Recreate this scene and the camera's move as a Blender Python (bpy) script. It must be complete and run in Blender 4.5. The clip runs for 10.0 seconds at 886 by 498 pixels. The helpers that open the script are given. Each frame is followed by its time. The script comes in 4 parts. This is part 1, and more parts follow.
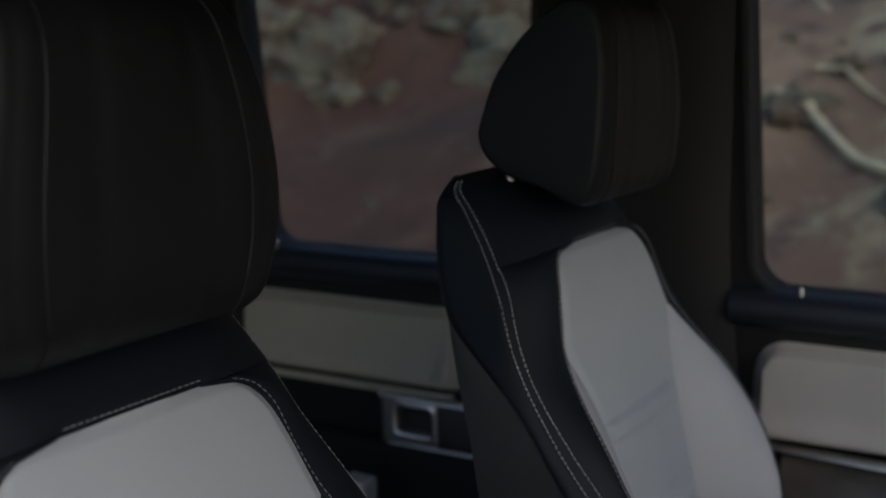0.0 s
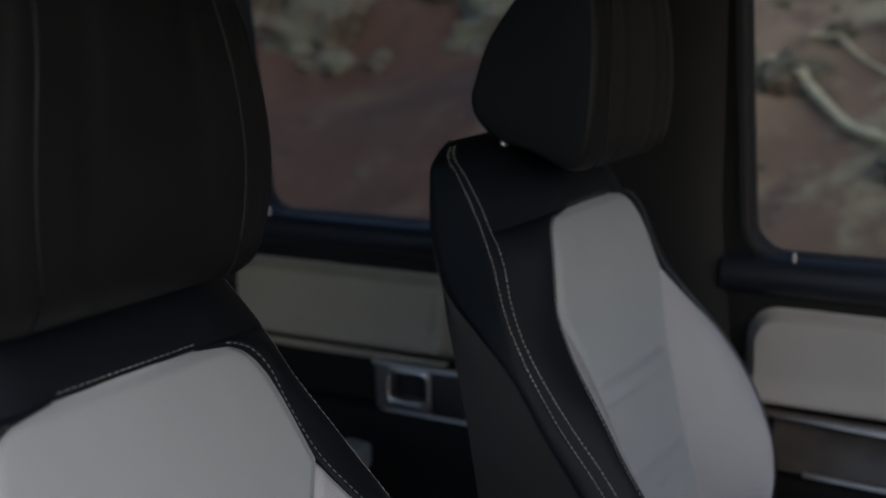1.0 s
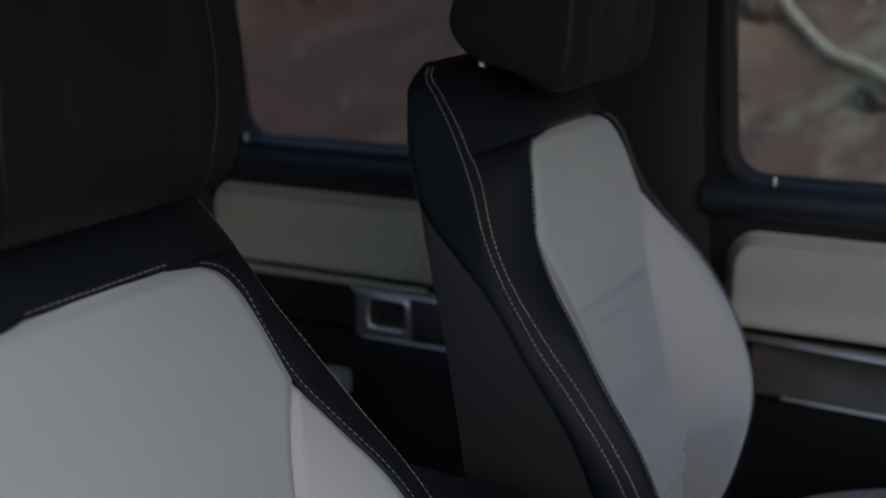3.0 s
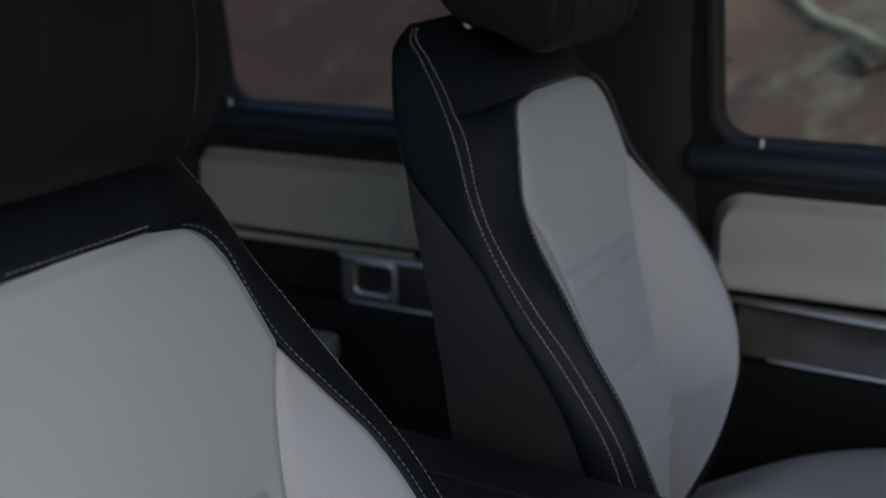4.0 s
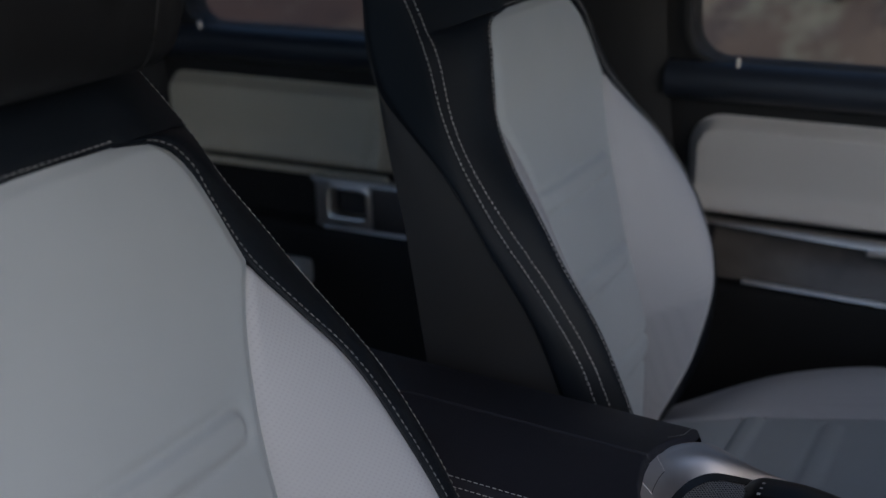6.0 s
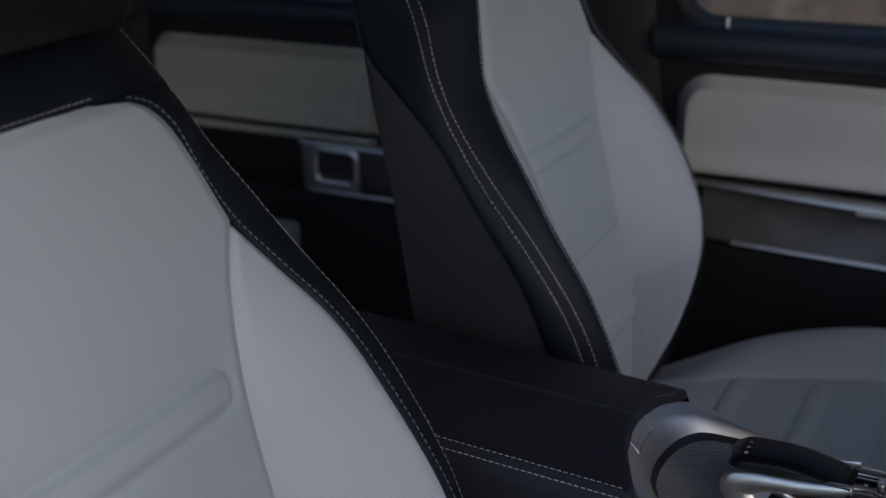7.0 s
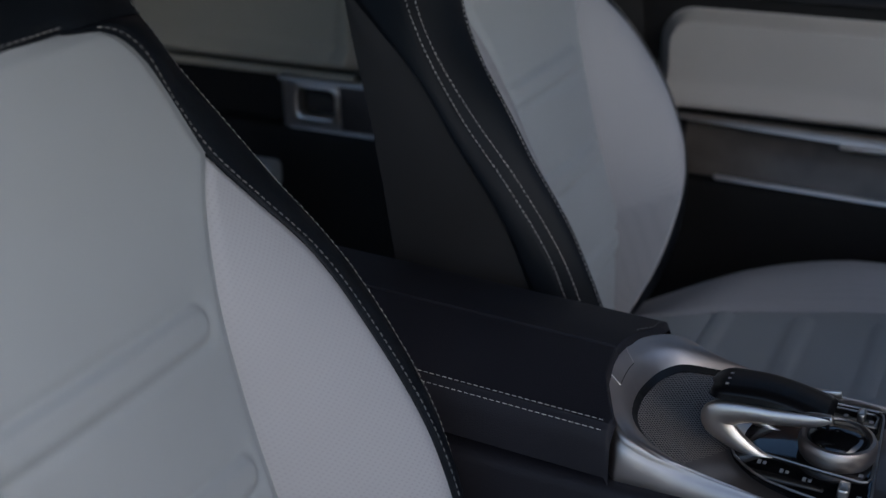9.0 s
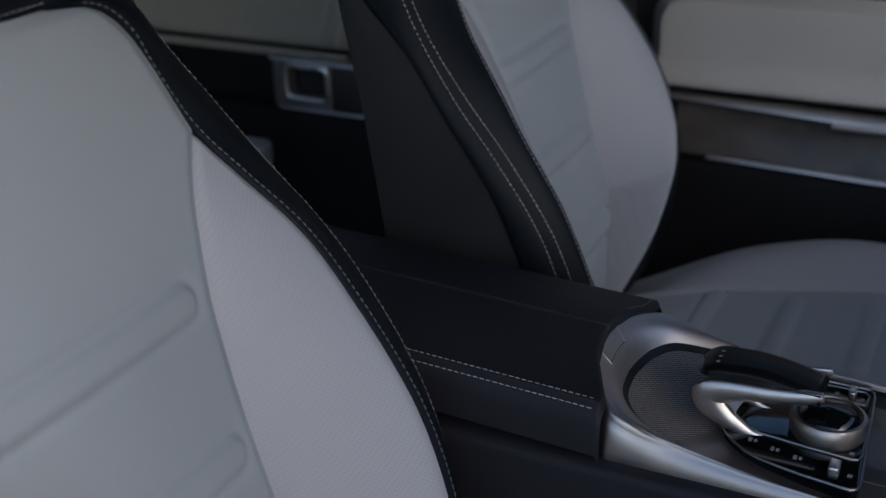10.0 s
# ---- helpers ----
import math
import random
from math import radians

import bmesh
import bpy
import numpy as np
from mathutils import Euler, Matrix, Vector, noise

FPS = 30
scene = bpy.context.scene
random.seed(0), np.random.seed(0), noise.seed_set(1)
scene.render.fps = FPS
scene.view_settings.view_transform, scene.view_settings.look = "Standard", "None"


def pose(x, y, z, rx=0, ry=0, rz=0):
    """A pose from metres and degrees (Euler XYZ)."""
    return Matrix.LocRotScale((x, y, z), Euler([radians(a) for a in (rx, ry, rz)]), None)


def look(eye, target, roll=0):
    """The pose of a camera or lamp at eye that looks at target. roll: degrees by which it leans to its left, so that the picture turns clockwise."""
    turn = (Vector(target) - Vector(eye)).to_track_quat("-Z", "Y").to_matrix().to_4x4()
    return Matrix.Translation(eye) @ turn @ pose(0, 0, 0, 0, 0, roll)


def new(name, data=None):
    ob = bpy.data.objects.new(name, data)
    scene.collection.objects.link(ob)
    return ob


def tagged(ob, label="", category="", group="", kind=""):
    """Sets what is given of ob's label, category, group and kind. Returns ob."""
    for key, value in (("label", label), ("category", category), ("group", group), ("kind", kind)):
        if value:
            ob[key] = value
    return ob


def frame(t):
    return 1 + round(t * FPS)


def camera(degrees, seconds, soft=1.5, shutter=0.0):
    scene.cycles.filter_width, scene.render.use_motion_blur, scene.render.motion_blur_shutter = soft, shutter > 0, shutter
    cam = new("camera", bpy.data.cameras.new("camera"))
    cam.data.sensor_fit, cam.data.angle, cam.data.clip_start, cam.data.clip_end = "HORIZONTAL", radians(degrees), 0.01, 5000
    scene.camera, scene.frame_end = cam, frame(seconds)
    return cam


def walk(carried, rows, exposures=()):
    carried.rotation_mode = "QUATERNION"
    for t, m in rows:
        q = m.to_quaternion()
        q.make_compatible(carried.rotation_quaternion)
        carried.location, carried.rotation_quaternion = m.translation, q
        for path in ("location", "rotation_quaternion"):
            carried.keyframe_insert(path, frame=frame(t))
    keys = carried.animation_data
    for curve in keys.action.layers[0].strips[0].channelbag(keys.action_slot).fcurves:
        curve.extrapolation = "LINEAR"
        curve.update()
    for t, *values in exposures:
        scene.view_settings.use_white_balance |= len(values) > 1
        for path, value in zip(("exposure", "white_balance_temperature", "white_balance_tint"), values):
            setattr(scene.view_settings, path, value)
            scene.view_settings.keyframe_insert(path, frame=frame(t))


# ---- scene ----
cam = camera(40.0, 10.0, 1.4)
cam.data.dof.use_dof, cam.data.dof.focus_distance, cam.data.dof.aperture_fstop = True, 1.02, 4.6
PATH = [
    (0, (0.214, -0.947, 1.014), (-0.788, 0.75, 0.673), -0.7),
    (0.5, (0.212, -0.947, 1.012), (-0.783, 0.749, 0.647), -0.8),
    (1, (0.212, -0.946, 1.009), (-0.775, 0.749, 0.619), -0.8),
    (1.5, (0.21, -0.942, 1.005), (-0.768, 0.752, 0.586), -0.9),
    (2, (0.212, -0.939, 1.001), (-0.758, 0.752, 0.556), -0.9),
    (3.5, (0.21, -0.933, 0.994), (-0.729, 0.752, 0.468), -0.9),
    (4, (0.21, -0.93, 0.99), (-0.717, 0.754, 0.439), -1.0),
    (4.5, (0.209, -0.927, 0.987), (-0.706, 0.756, 0.41), -1.0),
    (5, (0.209, -0.925, 0.983), (-0.694, 0.754, 0.379), -1.0),
    (5.5, (0.208, -0.92, 0.979), (-0.683, 0.755, 0.347), -1.0),
    (6, (0.208, -0.919, 0.976), (-0.671, 0.752, 0.314), -1.0),
    (7.5, (0.208, -0.91, 0.966), (-0.639, 0.746, 0.23), -1.1),
    (8, (0.209, -0.912, 0.966), (-0.629, 0.739, 0.21), -1.1),
    (8.5, (0.209, -0.909, 0.962), (-0.621, 0.736, 0.183), -1.2),
    (9, (0.209, -0.905, 0.958), (-0.611, 0.733, 0.154), -1.2),
    (9.5, (0.209, -0.906, 0.957), (-0.599, 0.727, 0.133), -1.2),
    (10, (0.21, -0.9, 0.952), (-0.596, 0.732, 0.122), -1.2),
]
walk(cam, [(t, look(eye, target, roll)) for t, eye, target, roll in PATH],
     exposures=((0, 0.0, 5880, 10), (5, 0.0, 5640, 10), (10, 0.0, 5500, 10)))
# ---------------------------------------------------------------- light
world = bpy.data.worlds.new("sky")
scene.world = world
world.use_nodes = True
wn = world.node_tree.nodes
sky = wn.new("ShaderNodeTexSky")
sky.sky_type, sky.sun_disc = "NISHITA", False
sky.sun_elevation, sky.sun_rotation = radians(28), radians(126)
sky.air_density, sky.dust_density, sky.ozone_density = 1.0, 1.8, 1.0
wn["Background"].inputs["Strength"].default_value = 0.144
world.node_tree.links.new(sky.outputs[0], wn["Background"].inputs[0])
sun = new("sun", bpy.data.lights.new("sun", "SUN"))
sun.data.energy, sun.data.angle, sun.data.color = 0.16, radians(30), (1.0, 0.96, 0.92)
sun.matrix_world = look((3.25, -2.36, 2.15), (0, 0, 0))


# ---------------------------------------------------------------- materials
def material(name, colour, rough=0.5, metal=0.0, vary=0.12, scale=8.0, bump=0.15, bump_scale=400.0, coat=0.0, second=None, spec=0.5):
    m = bpy.data.materials.new(name)
    m.use_nodes = True
    t = m.node_tree
    n, l = t.nodes, t.links
    b = n["Principled BSDF"]
    b.inputs["Metallic"].default_value = metal
    b.inputs["Coat Weight"].default_value = coat
    b.inputs["Specular IOR Level"].default_value = spec
    tc = n.new("ShaderNodeTexCoord")
    big = n.new("ShaderNodeTexNoise")
    big.inputs["Scale"].default_value, big.inputs["Detail"].default_value = scale, 5
    l.new(tc.outputs["Object"], big.inputs["Vector"])
    ramp = n.new("ShaderNodeValToRGB")
    lo = tuple(c * (1 - vary) for c in colour)
    hi = second or tuple(min(1, c * (1 + vary)) for c in colour)
    ramp.color_ramp.elements[0].position, ramp.color_ramp.elements[0].color = 0.3, (*lo, 1)
    ramp.color_ramp.elements[1].position, ramp.color_ramp.elements[1].color = 0.7, (*hi, 1)
    l.new(big.outputs["Fac"], ramp.inputs["Fac"])
    l.new(ramp.outputs["Color"], b.inputs["Base Color"])
    rr = n.new("ShaderNodeMapRange")
    rr.inputs["To Min"].default_value, rr.inputs["To Max"].default_value = max(0.02, rough - 0.07), min(1, rough + 0.07)
    l.new(big.outputs["Fac"], rr.inputs["Value"])
    l.new(rr.outputs["Result"], b.inputs["Roughness"])
    if bump:
        fine = n.new("ShaderNodeTexVoronoi" if bump_scale > 300 else "ShaderNodeTexNoise")
        fine.inputs["Scale"].default_value = bump_scale
        l.new(tc.outputs["Object"], fine.inputs["Vector"])
        bp = n.new("ShaderNodeBump")
        bp.inputs["Strength"].default_value, bp.inputs["Distance"].default_value = bump, 0.001
        l.new(fine.outputs[0], bp.inputs["Height"])
        l.new(bp.outputs["Normal"], b.inputs["Normal"])
    return m


def dotted(m, pitch, depth, dark, first="Y", second="Z", relief=0.5, tilt=0.0, size=0.055):
    """Rows of small round perforations, laid out in two of the object's own axes."""
    t = m.node_tree
    n, l = t.nodes, t.links
    b = n["Principled BSDF"]
    tc = n.new("ShaderNodeTexCoord")
    sep = n.new("ShaderNodeSeparateXYZ")
    turn = n.new("ShaderNodeMapping")
    turn.inputs["Rotation"].default_value = (0, -tilt, 0)
    l.new(tc.outputs["Object"], turn.inputs["Vector"])
    l.new(turn.outputs["Vector"], sep.inputs[0])

    def calc(op, a, c=None):
        q = n.new("ShaderNodeMath")
        q.operation = op
        for k, v in enumerate((a, c)):
            if v is None:
                continue
            if isinstance(v, (int, float)):
                q.inputs[k].default_value = v
            else:
                l.new(v, q.inputs[k])
        return q.outputs[0]
    u = calc("DIVIDE", calc("ADD", sep.outputs[first], sep.outputs[second]), pitch)
    v = calc("DIVIDE", calc("SUBTRACT", sep.outputs[first], sep.outputs[second]), pitch)
    du = calc("SUBTRACT", calc("FRACT", u), 0.5)
    dv = calc("SUBTRACT", calc("FRACT", v), 0.5)
    r2 = calc("ADD", calc("MULTIPLY", du, du), calc("MULTIPLY", dv, dv))
    hole = calc("LESS_THAN", r2, size)
    mix = n.new("ShaderNodeMix")
    mix.data_type = "RGBA"
    old = b.inputs["Base Color"].links[0].from_socket
    l.new(hole, mix.inputs[0])
    l.new(old, mix.inputs[6])
    mix.inputs[7].default_value = (*dark, 1)
    l.new(mix.outputs[2], b.inputs["Base Color"])
    bp = n.new("ShaderNodeBump")
    bp.inputs["Strength"].default_value, bp.inputs["Distance"].default_value = relief, depth
    bp.invert = True
    l.new(hole, bp.inputs["Height"])
    l.new(bp.outputs["Normal"], b.inputs["Normal"])
    return m


PALE = material("pale_leather", (0.410, 0.436, 0.452), 0.52, vary=0.05, scale=5, bump=0.12, bump_scale=900)
PERF = dotted(material("pale_perforated_leather", (0.424, 0.426, 0.446), 0.58, vary=0.05, scale=5), 0.0042, 0.0003, (0.388, 0.388, 0.410), relief=0.10)
# same leather as the front door; the rear's olive light is put into its colour
REAR_DOOR = material("olive_lit_door_leather", (0.50, 0.46, 0.36), 0.5, vary=0.06, scale=4, bump=0.12, bump_scale=900)
PALE_DOOR = material("pale_door_leather", (0.565, 0.54, 0.51), 0.5, vary=0.06, scale=4, bump=0.12, bump_scale=900)
DARK = material("black_leather", (0.0195, 0.0195, 0.0260), 0.55, vary=0.2, scale=7, bump=0.25, bump_scale=900, spec=0.35)
COVER = material("blue_black_seat_leather", (0.0062, 0.0088, 0.0132), 0.52, vary=0.2, scale=7, bump=0.25, bump_scale=900, spec=0.26)
SHELL = material("black_grained_plastic", (0.025, 0.0245, 0.025), 0.58, vary=0.15, scale=9, bump=0.3, bump_scale=1200)
CLOTH = material("black_headrest_leather", (0.0085, 0.0085, 0.0088), 0.52, vary=0.25, scale=12, bump=0.25, bump_scale=900, spec=0.32)
THREAD = material("pale_thread", (0.50, 0.49, 0.47), 0.7, vary=0.15, scale=200, bump=0)
# the pale thread again, darkened in colour for rows that catch little light
DIM_THREAD = material("dimmed_pale_thread", (0.22, 0.22, 0.22), 0.7, vary=0.15, scale=200, bump=0)
NAVY = material("dark_blue_sill_leather", (0.021, 0.0255, 0.036), 0.38, vary=0.2, scale=6, bump=0.2, bump_scale=900)
TRIM = material("black_trim_plastic", (0.0160, 0.0155, 0.0155), 0.6, vary=0.2, scale=5, bump=0.25, bump_scale=1000, spec=0.3)
CARPET = material("black_carpet", (0.075, 0.071, 0.068), 0.95, vary=0.3, scale=60, bump=0.6, bump_scale=250)
LINING = material("dark_headliner", (0.05, 0.049, 0.05), 0.9, vary=0.1, scale=20, bump=0.3, bump_scale=600)
CHROME = material("satin_chrome", (0.95, 0.87, 0.79), 0.36, 1.0, vary=0.05, scale=30, bump=0)
SATIN = material("satin_aluminium", (0.62, 0.56, 0.52), 0.42, 1.0, vary=0.06, scale=25, bump=0.05, bump_scale=250)
HANDLE = material("bright_satin_handle", (0.93, 0.85, 0.77), 0.34, 1.0, vary=0.05, scale=25, bump=0)
PIANO = material("dark_gloss_wood", (0.100, 0.086, 0.075), 0.38, vary=0.35, scale=14, bump=0, coat=0.2)
DECK = material("dark_satin_deck", (0.17, 0.155, 0.15), 0.30, 0.65, vary=0.15, scale=12, bump=0.1, bump_scale=900)
GLOSS = material("piano_black", (0.006, 0.006, 0.007), 0.09, vary=0.1, scale=10, bump=0, coat=0.6)
MESHM = material("perforated_metal_mesh", (0.34, 0.31, 0.285), 0.42, 0.3, vary=0.1, scale=20, bump=0)
dotted(MESHM, 0.0036, 0.0008, (0.010, 0.010, 0.011), "X", "Y", tilt=0.75, size=0.10)
PADM = material("satin_black_pad", (0.008, 0.008, 0.009), 0.32, vary=0.15, scale=20, bump=0.05, bump_scale=600, spec=0.3)
EDGE = material("dull_metal_edge", (0.42, 0.40, 0.38), 0.4, 1.0, vary=0.1, scale=40, bump=0)
LETTER = material("pale_print", (0.30, 0.30, 0.31), 0.6, vary=0.05, scale=50, bump=0)
PAINT = material("dark_car_paint", (0.02, 0.021, 0.024), 0.25, 0.3, vary=0.08, scale=3, bump=0, coat=0.8)

GLASS = bpy.data.materials.new("window_glass")
GLASS.use_nodes = True
gn = GLASS.node_tree.nodes["Principled BSDF"]
gn.inputs["Base Color"].default_value = (0.86, 0.88, 0.86, 1)
gn.inputs["Roughness"].default_value, gn.inputs["Transmission Weight"].default_value, gn.inputs["IOR"].default_value = 0.0, 1.0, 1.08


# ---------------------------------------------------------------- mesh helpers
def part(name, bm, mat, parent=None, label="", smooth=True):
    me = bpy.data.meshes.new(name)
    bmesh.ops.recalc_face_normals(bm, faces=bm.faces)
    bm.to_mesh(me)
    bm.free()
    me.materials.append(mat)
    if smooth:
        for p in me.polygons:
            p.use_smooth = True
        me.set_sharp_from_angle(angle=radians(40))
    ob = new(name, me)
    if parent is not None:
        ob.parent = parent
    if label:
        ob["label"] = label
    return ob


def thing(name, at, label, category, group="", kind=""):
    ob = new(name)
    ob.empty_display_size = 0.05
    ob.location = at
    return tagged(ob, label, category, group, kind)


def grid(f, us, vs, bm=None):
    """A sheet of quads through f(u, v)."""
    bm = bm or bmesh.new()
    rows = [[bm.verts.new(f(u, v)) for u in us] for v in vs]
    for a, b in zip(rows, rows[1:]):
        for i in range(len(us) - 1):
            bm.faces.new((a[i], a[i + 1], b[i + 1], b[i]))
    return bm


def tube(points, radius, sides=8, bm=None, cap=True):
    bm = bm or bmesh.new()
    pts = [Vector(p) for p in points]
    rings = []
    for i, p in enumerate(pts):
        d = (pts[min(i + 1, len(pts) - 1)] - pts[max(i - 1, 0)]).normalized()
        a = d.orthogonal() if abs(d.z) > 0.95 else d.cross(Vector((0, 0, 1)))
        a.normalize()
        c = d.cross(a)
        r = radius(i / (len(pts) - 1)) if callable(radius) else radius
        rings.append([bm.verts.new(p + r * (math.cos(k) * a + math.sin(k) * c)) for k in np.linspace(0, 2 * math.pi, sides, endpoint=False)])
    for a, b in zip(rings, rings[1:]):
        for k in range(sides):
            bm.faces.new((a[k], a[(k + 1) % sides], b[(k + 1) % sides], b[k]))
    if cap:
        bm.faces.new(rings[0][::-1]), bm.faces.new(rings[-1])
    return bm


def box(x0, x1, y0, y1, z0, z1, bevel=0.004, segments=2, bm=None):
    bm = bm or bmesh.new()
    r = bmesh.ops.create_cube(bm, size=1, matrix=Matrix.LocRotScale(((x0 + x1) / 2, (y0 + y1) / 2, (z0 + z1) / 2), None, (abs(x1 - x0), abs(y1 - y0), abs(z1 - z0))))
    if bevel:
        es = {e for v in r["verts"] for e in v.link_edges}
        bmesh.ops.bevel(bm, geom=list(es), offset=bevel, segments=segments, affect="EDGES", profile=0.5)
    return bm


def rounded(x0, x1, z0, z1, r, steps=8):
    """A rounded rectangle's outline, counterclockwise from the lower right corner."""
    out = []
    for cx, cz, a in ((x1 - r, z0 + r, -90), (x1 - r, z1 - r, 0), (x0 + r, z1 - r, 90), (x0 + r, z0 + r, 180)):
        out += [(cx + r * math.cos(radians(a + 90 * k / steps)), cz + r * math.sin(radians(a + 90 * k / steps))) for k in range(steps + 1)]
    return out


def holed(outer, hole, y0, y1):
    """A panel in x and z, y0 to y1 thick, with a rounded hole through it."""
    bm = bmesh.new()
    n = len(hole)
    x0, x1, z0, z1 = outer
    q = n // 4
    hin = [[bm.verts.new((hx, y, hz)) for hx, hz in hole] for y in (y0, y1)]
    cor = [[bm.verts.new((x, y, z)) for x, z in ((x1, z0), (x1, z1), (x0, z1), (x0, z0))] for y in (y0, y1)]
    for s in (0, 1):
        for c in range(4):
            for k in range(q - 1):
                bm.faces.new((hin[s][c * q + k], hin[s][c * q + k + 1], cor[s][c]))
            nxt = ((c + 1) * q) % n
            bm.faces.new((hin[s][c * q + q - 1], hin[s][nxt], cor[s][(c + 1) % 4], cor[s][c]))
    for k in range(n):
        bm.faces.new((hin[0][k], hin[0][(k + 1) % n], hin[1][(k + 1) % n], hin[1][k]))
    for c in range(4):
        bm.faces.new((cor[0][c], cor[0][(c + 1) % 4], cor[1][(c + 1) % 4], cor[1][c]))
    return bm


def slab(outline, y0, y1, bevel=0.004):
    """A plate cut to an outline in x and z, its y0 face with softened edges."""
    bm = bmesh.new()
    mx, mz = (sum(c) / len(outline) for c in zip(*outline))
    levels = [(y1, 0.0), (y0 + (bevel if y0 < y1 else -bevel), 0.0), (y0 + 0.3 * (bevel if y0 < y1 else -bevel), 0.3 * bevel), (y0, bevel)]
    rings = []
    for y, inset in levels:
        ring = []
        for x, z in outline:
            d = math.hypot(x - mx, z - mz) or 1
            ring.append(bm.verts.new((x - (x - mx) / d * inset, y, z - (z - mz) / d * inset)))
        rings.append(ring)
    k = len(outline)
    for a, b in zip(rings, rings[1:]):
        for i in range(k):
            bm.faces.new((a[i], a[(i + 1) % k], b[(i + 1) % k], b[i]))
    bm.faces.new(rings[-1]), bm.faces.new(rings[0][::-1])
    return bm


def curve(table):
    """A smooth function through a few (position, value) pairs."""
    xs = np.array([a for a, _ in table], float)
    ys = np.array([b for _, b in table], float)
    d = np.gradient(ys, xs)

    def f(x):
        x = min(max(x, xs[0]), xs[-1])
        i = min(int(np.searchsorted(xs, x, "right")) - 1, len(xs) - 2)
        h = xs[i + 1] - xs[i]
        t = (x - xs[i]) / h
        return float((2 * t**3 - 3 * t**2 + 1) * ys[i] + (t**3 - 2 * t**2 + t) * h * d[i] + (3 * t**2 - 2 * t**3) * ys[i + 1] + (t**3 - t**2) * h * d[i + 1])
    return f


def stitches(path, normals, length=0.0040, gap=0.0021, width=0.0008, proud=0.0005):
    """Short threads laid end to end along a line."""
    bm = bmesh.new()
    pts = [Vector(p) for p in path]
    run = [0.0]
    for a, b in zip(pts, pts[1:]):
        run.append(run[-1] + (b - a).length)

    def at(s):
        i = min(max(int(np.searchsorted(run, s)) - 1, 0), len(pts) - 2)
        k = (s - run[i]) / max(run[i + 1] - run[i], 1e-9)
        return pts[i].lerp(pts[i + 1], k), Vector(normals[i])
    s = 0.0
    while s + length < run[-1]:
        a, na = at(s)
        b, _ = at(s + length)
        d = (b - a).normalized()
        na = na.normalized()
        c = d.cross(na).normalized() * width / 2
        up = na * proud
        m = (a + b) / 2 + up
        lo = [bm.verts.new(v) for v in (a - c * 0.6 - up * 0.4, b - c * 0.6 - up * 0.4, b + c * 0.6 - up * 0.4, a + c * 0.6 - up * 0.4)]
        hi = [bm.verts.new(v) for v in (a.lerp(m, 0.25) - c + up, b.lerp(m, 0.25) - c + up, b.lerp(m, 0.25) + c + up, a.lerp(m, 0.25) + c + up)]
        bm.faces.new(hi)
        for i in range(4):
            bm.faces.new((lo[i], lo[(i + 1) % 4], hi[(i + 1) % 4], hi[i]))
        s += length + gap
    return bm


# ---------------------------------------------------------------- seats
TOP = 0.487                                                   # upper end of the pale panel, along the backrest
edge_u = curve([(-0.06, 0.150), (0, 0.165), (0.05, 0.175), (0.1, 0.182), (0.15, 0.187), (0.21, 0.191), (0.28, 0.186), (0.33, 0.173), (0.375, 0.157), (0.42, 0.141), (0.44, 0.134), (0.455, 0.129), (0.467, 0.122), (0.476, 0.113), (0.482, 0.100), (0.4855, 0.084), (0.487, 0.066)])
edge_n = curve([(-0.06, 0.03), (0, 0.049), (0.05, 0.053), (0.1, 0.052), (0.15, 0.046), (0.21, 0.034), (0.28, 0.016), (0.33, 0.0), (0.375, -0.009), (0.42, -0.005), (0.45, 0.0), (0.49, 0.0), (0.52, -0.004), (0.56, -0.022), (0.585, -0.042), (0.602, -0.068)])
seam_u = curve([(-0.06, 0.10), (0.0, 0.105), (0.1, 0.105), (0.2, 0.108), (0.28, 0.118), (0.34, 0.138), (0.376, 0.157)])
outer_fall = curve([(-0.06, 0.10), (-0.05, 0.14), (-0.02, 0.28), (0.0, 0.40), (0.03, 0.57), (0.06, 0.73), (0.10, 0.89), (0.14, 0.968), (0.18, 1.005), (0.25, 1.01), (0.32, 1.0), (0.602, 1.0)])
outer_drop = curve([(-0.06, 0.075), (-0.05, 0.070), (-0.02, 0.052), (0.0, 0.040), (0.03, 0.025), (0.06, 0.013), (0.10, 0.005), (0.16, 0.0), (0.602, 0.0)])


tuck = curve([(-0.06, 0.74), (0.0, 0.82), (0.05, 0.90), (0.10, 0.955), (0.16, 1.0), (0.602, 1.0)])


def side_at(w, side):
    return side_u(w) * (tuck(w) if side > 0 else 1.0)


def edge_at(w, side):
    """Half-width of the pale cover; on the outer side it tucks in towards the foot."""
    return edge_u(w) * (outer_fall(w) if side > 0 else 1.0)


def seam_at(w, side):
    return edge_at(w, side) if w > 0.376 else min(seam_u(w), edge_at(w, side) * 0.8 if w < 0.3 else 1.0)


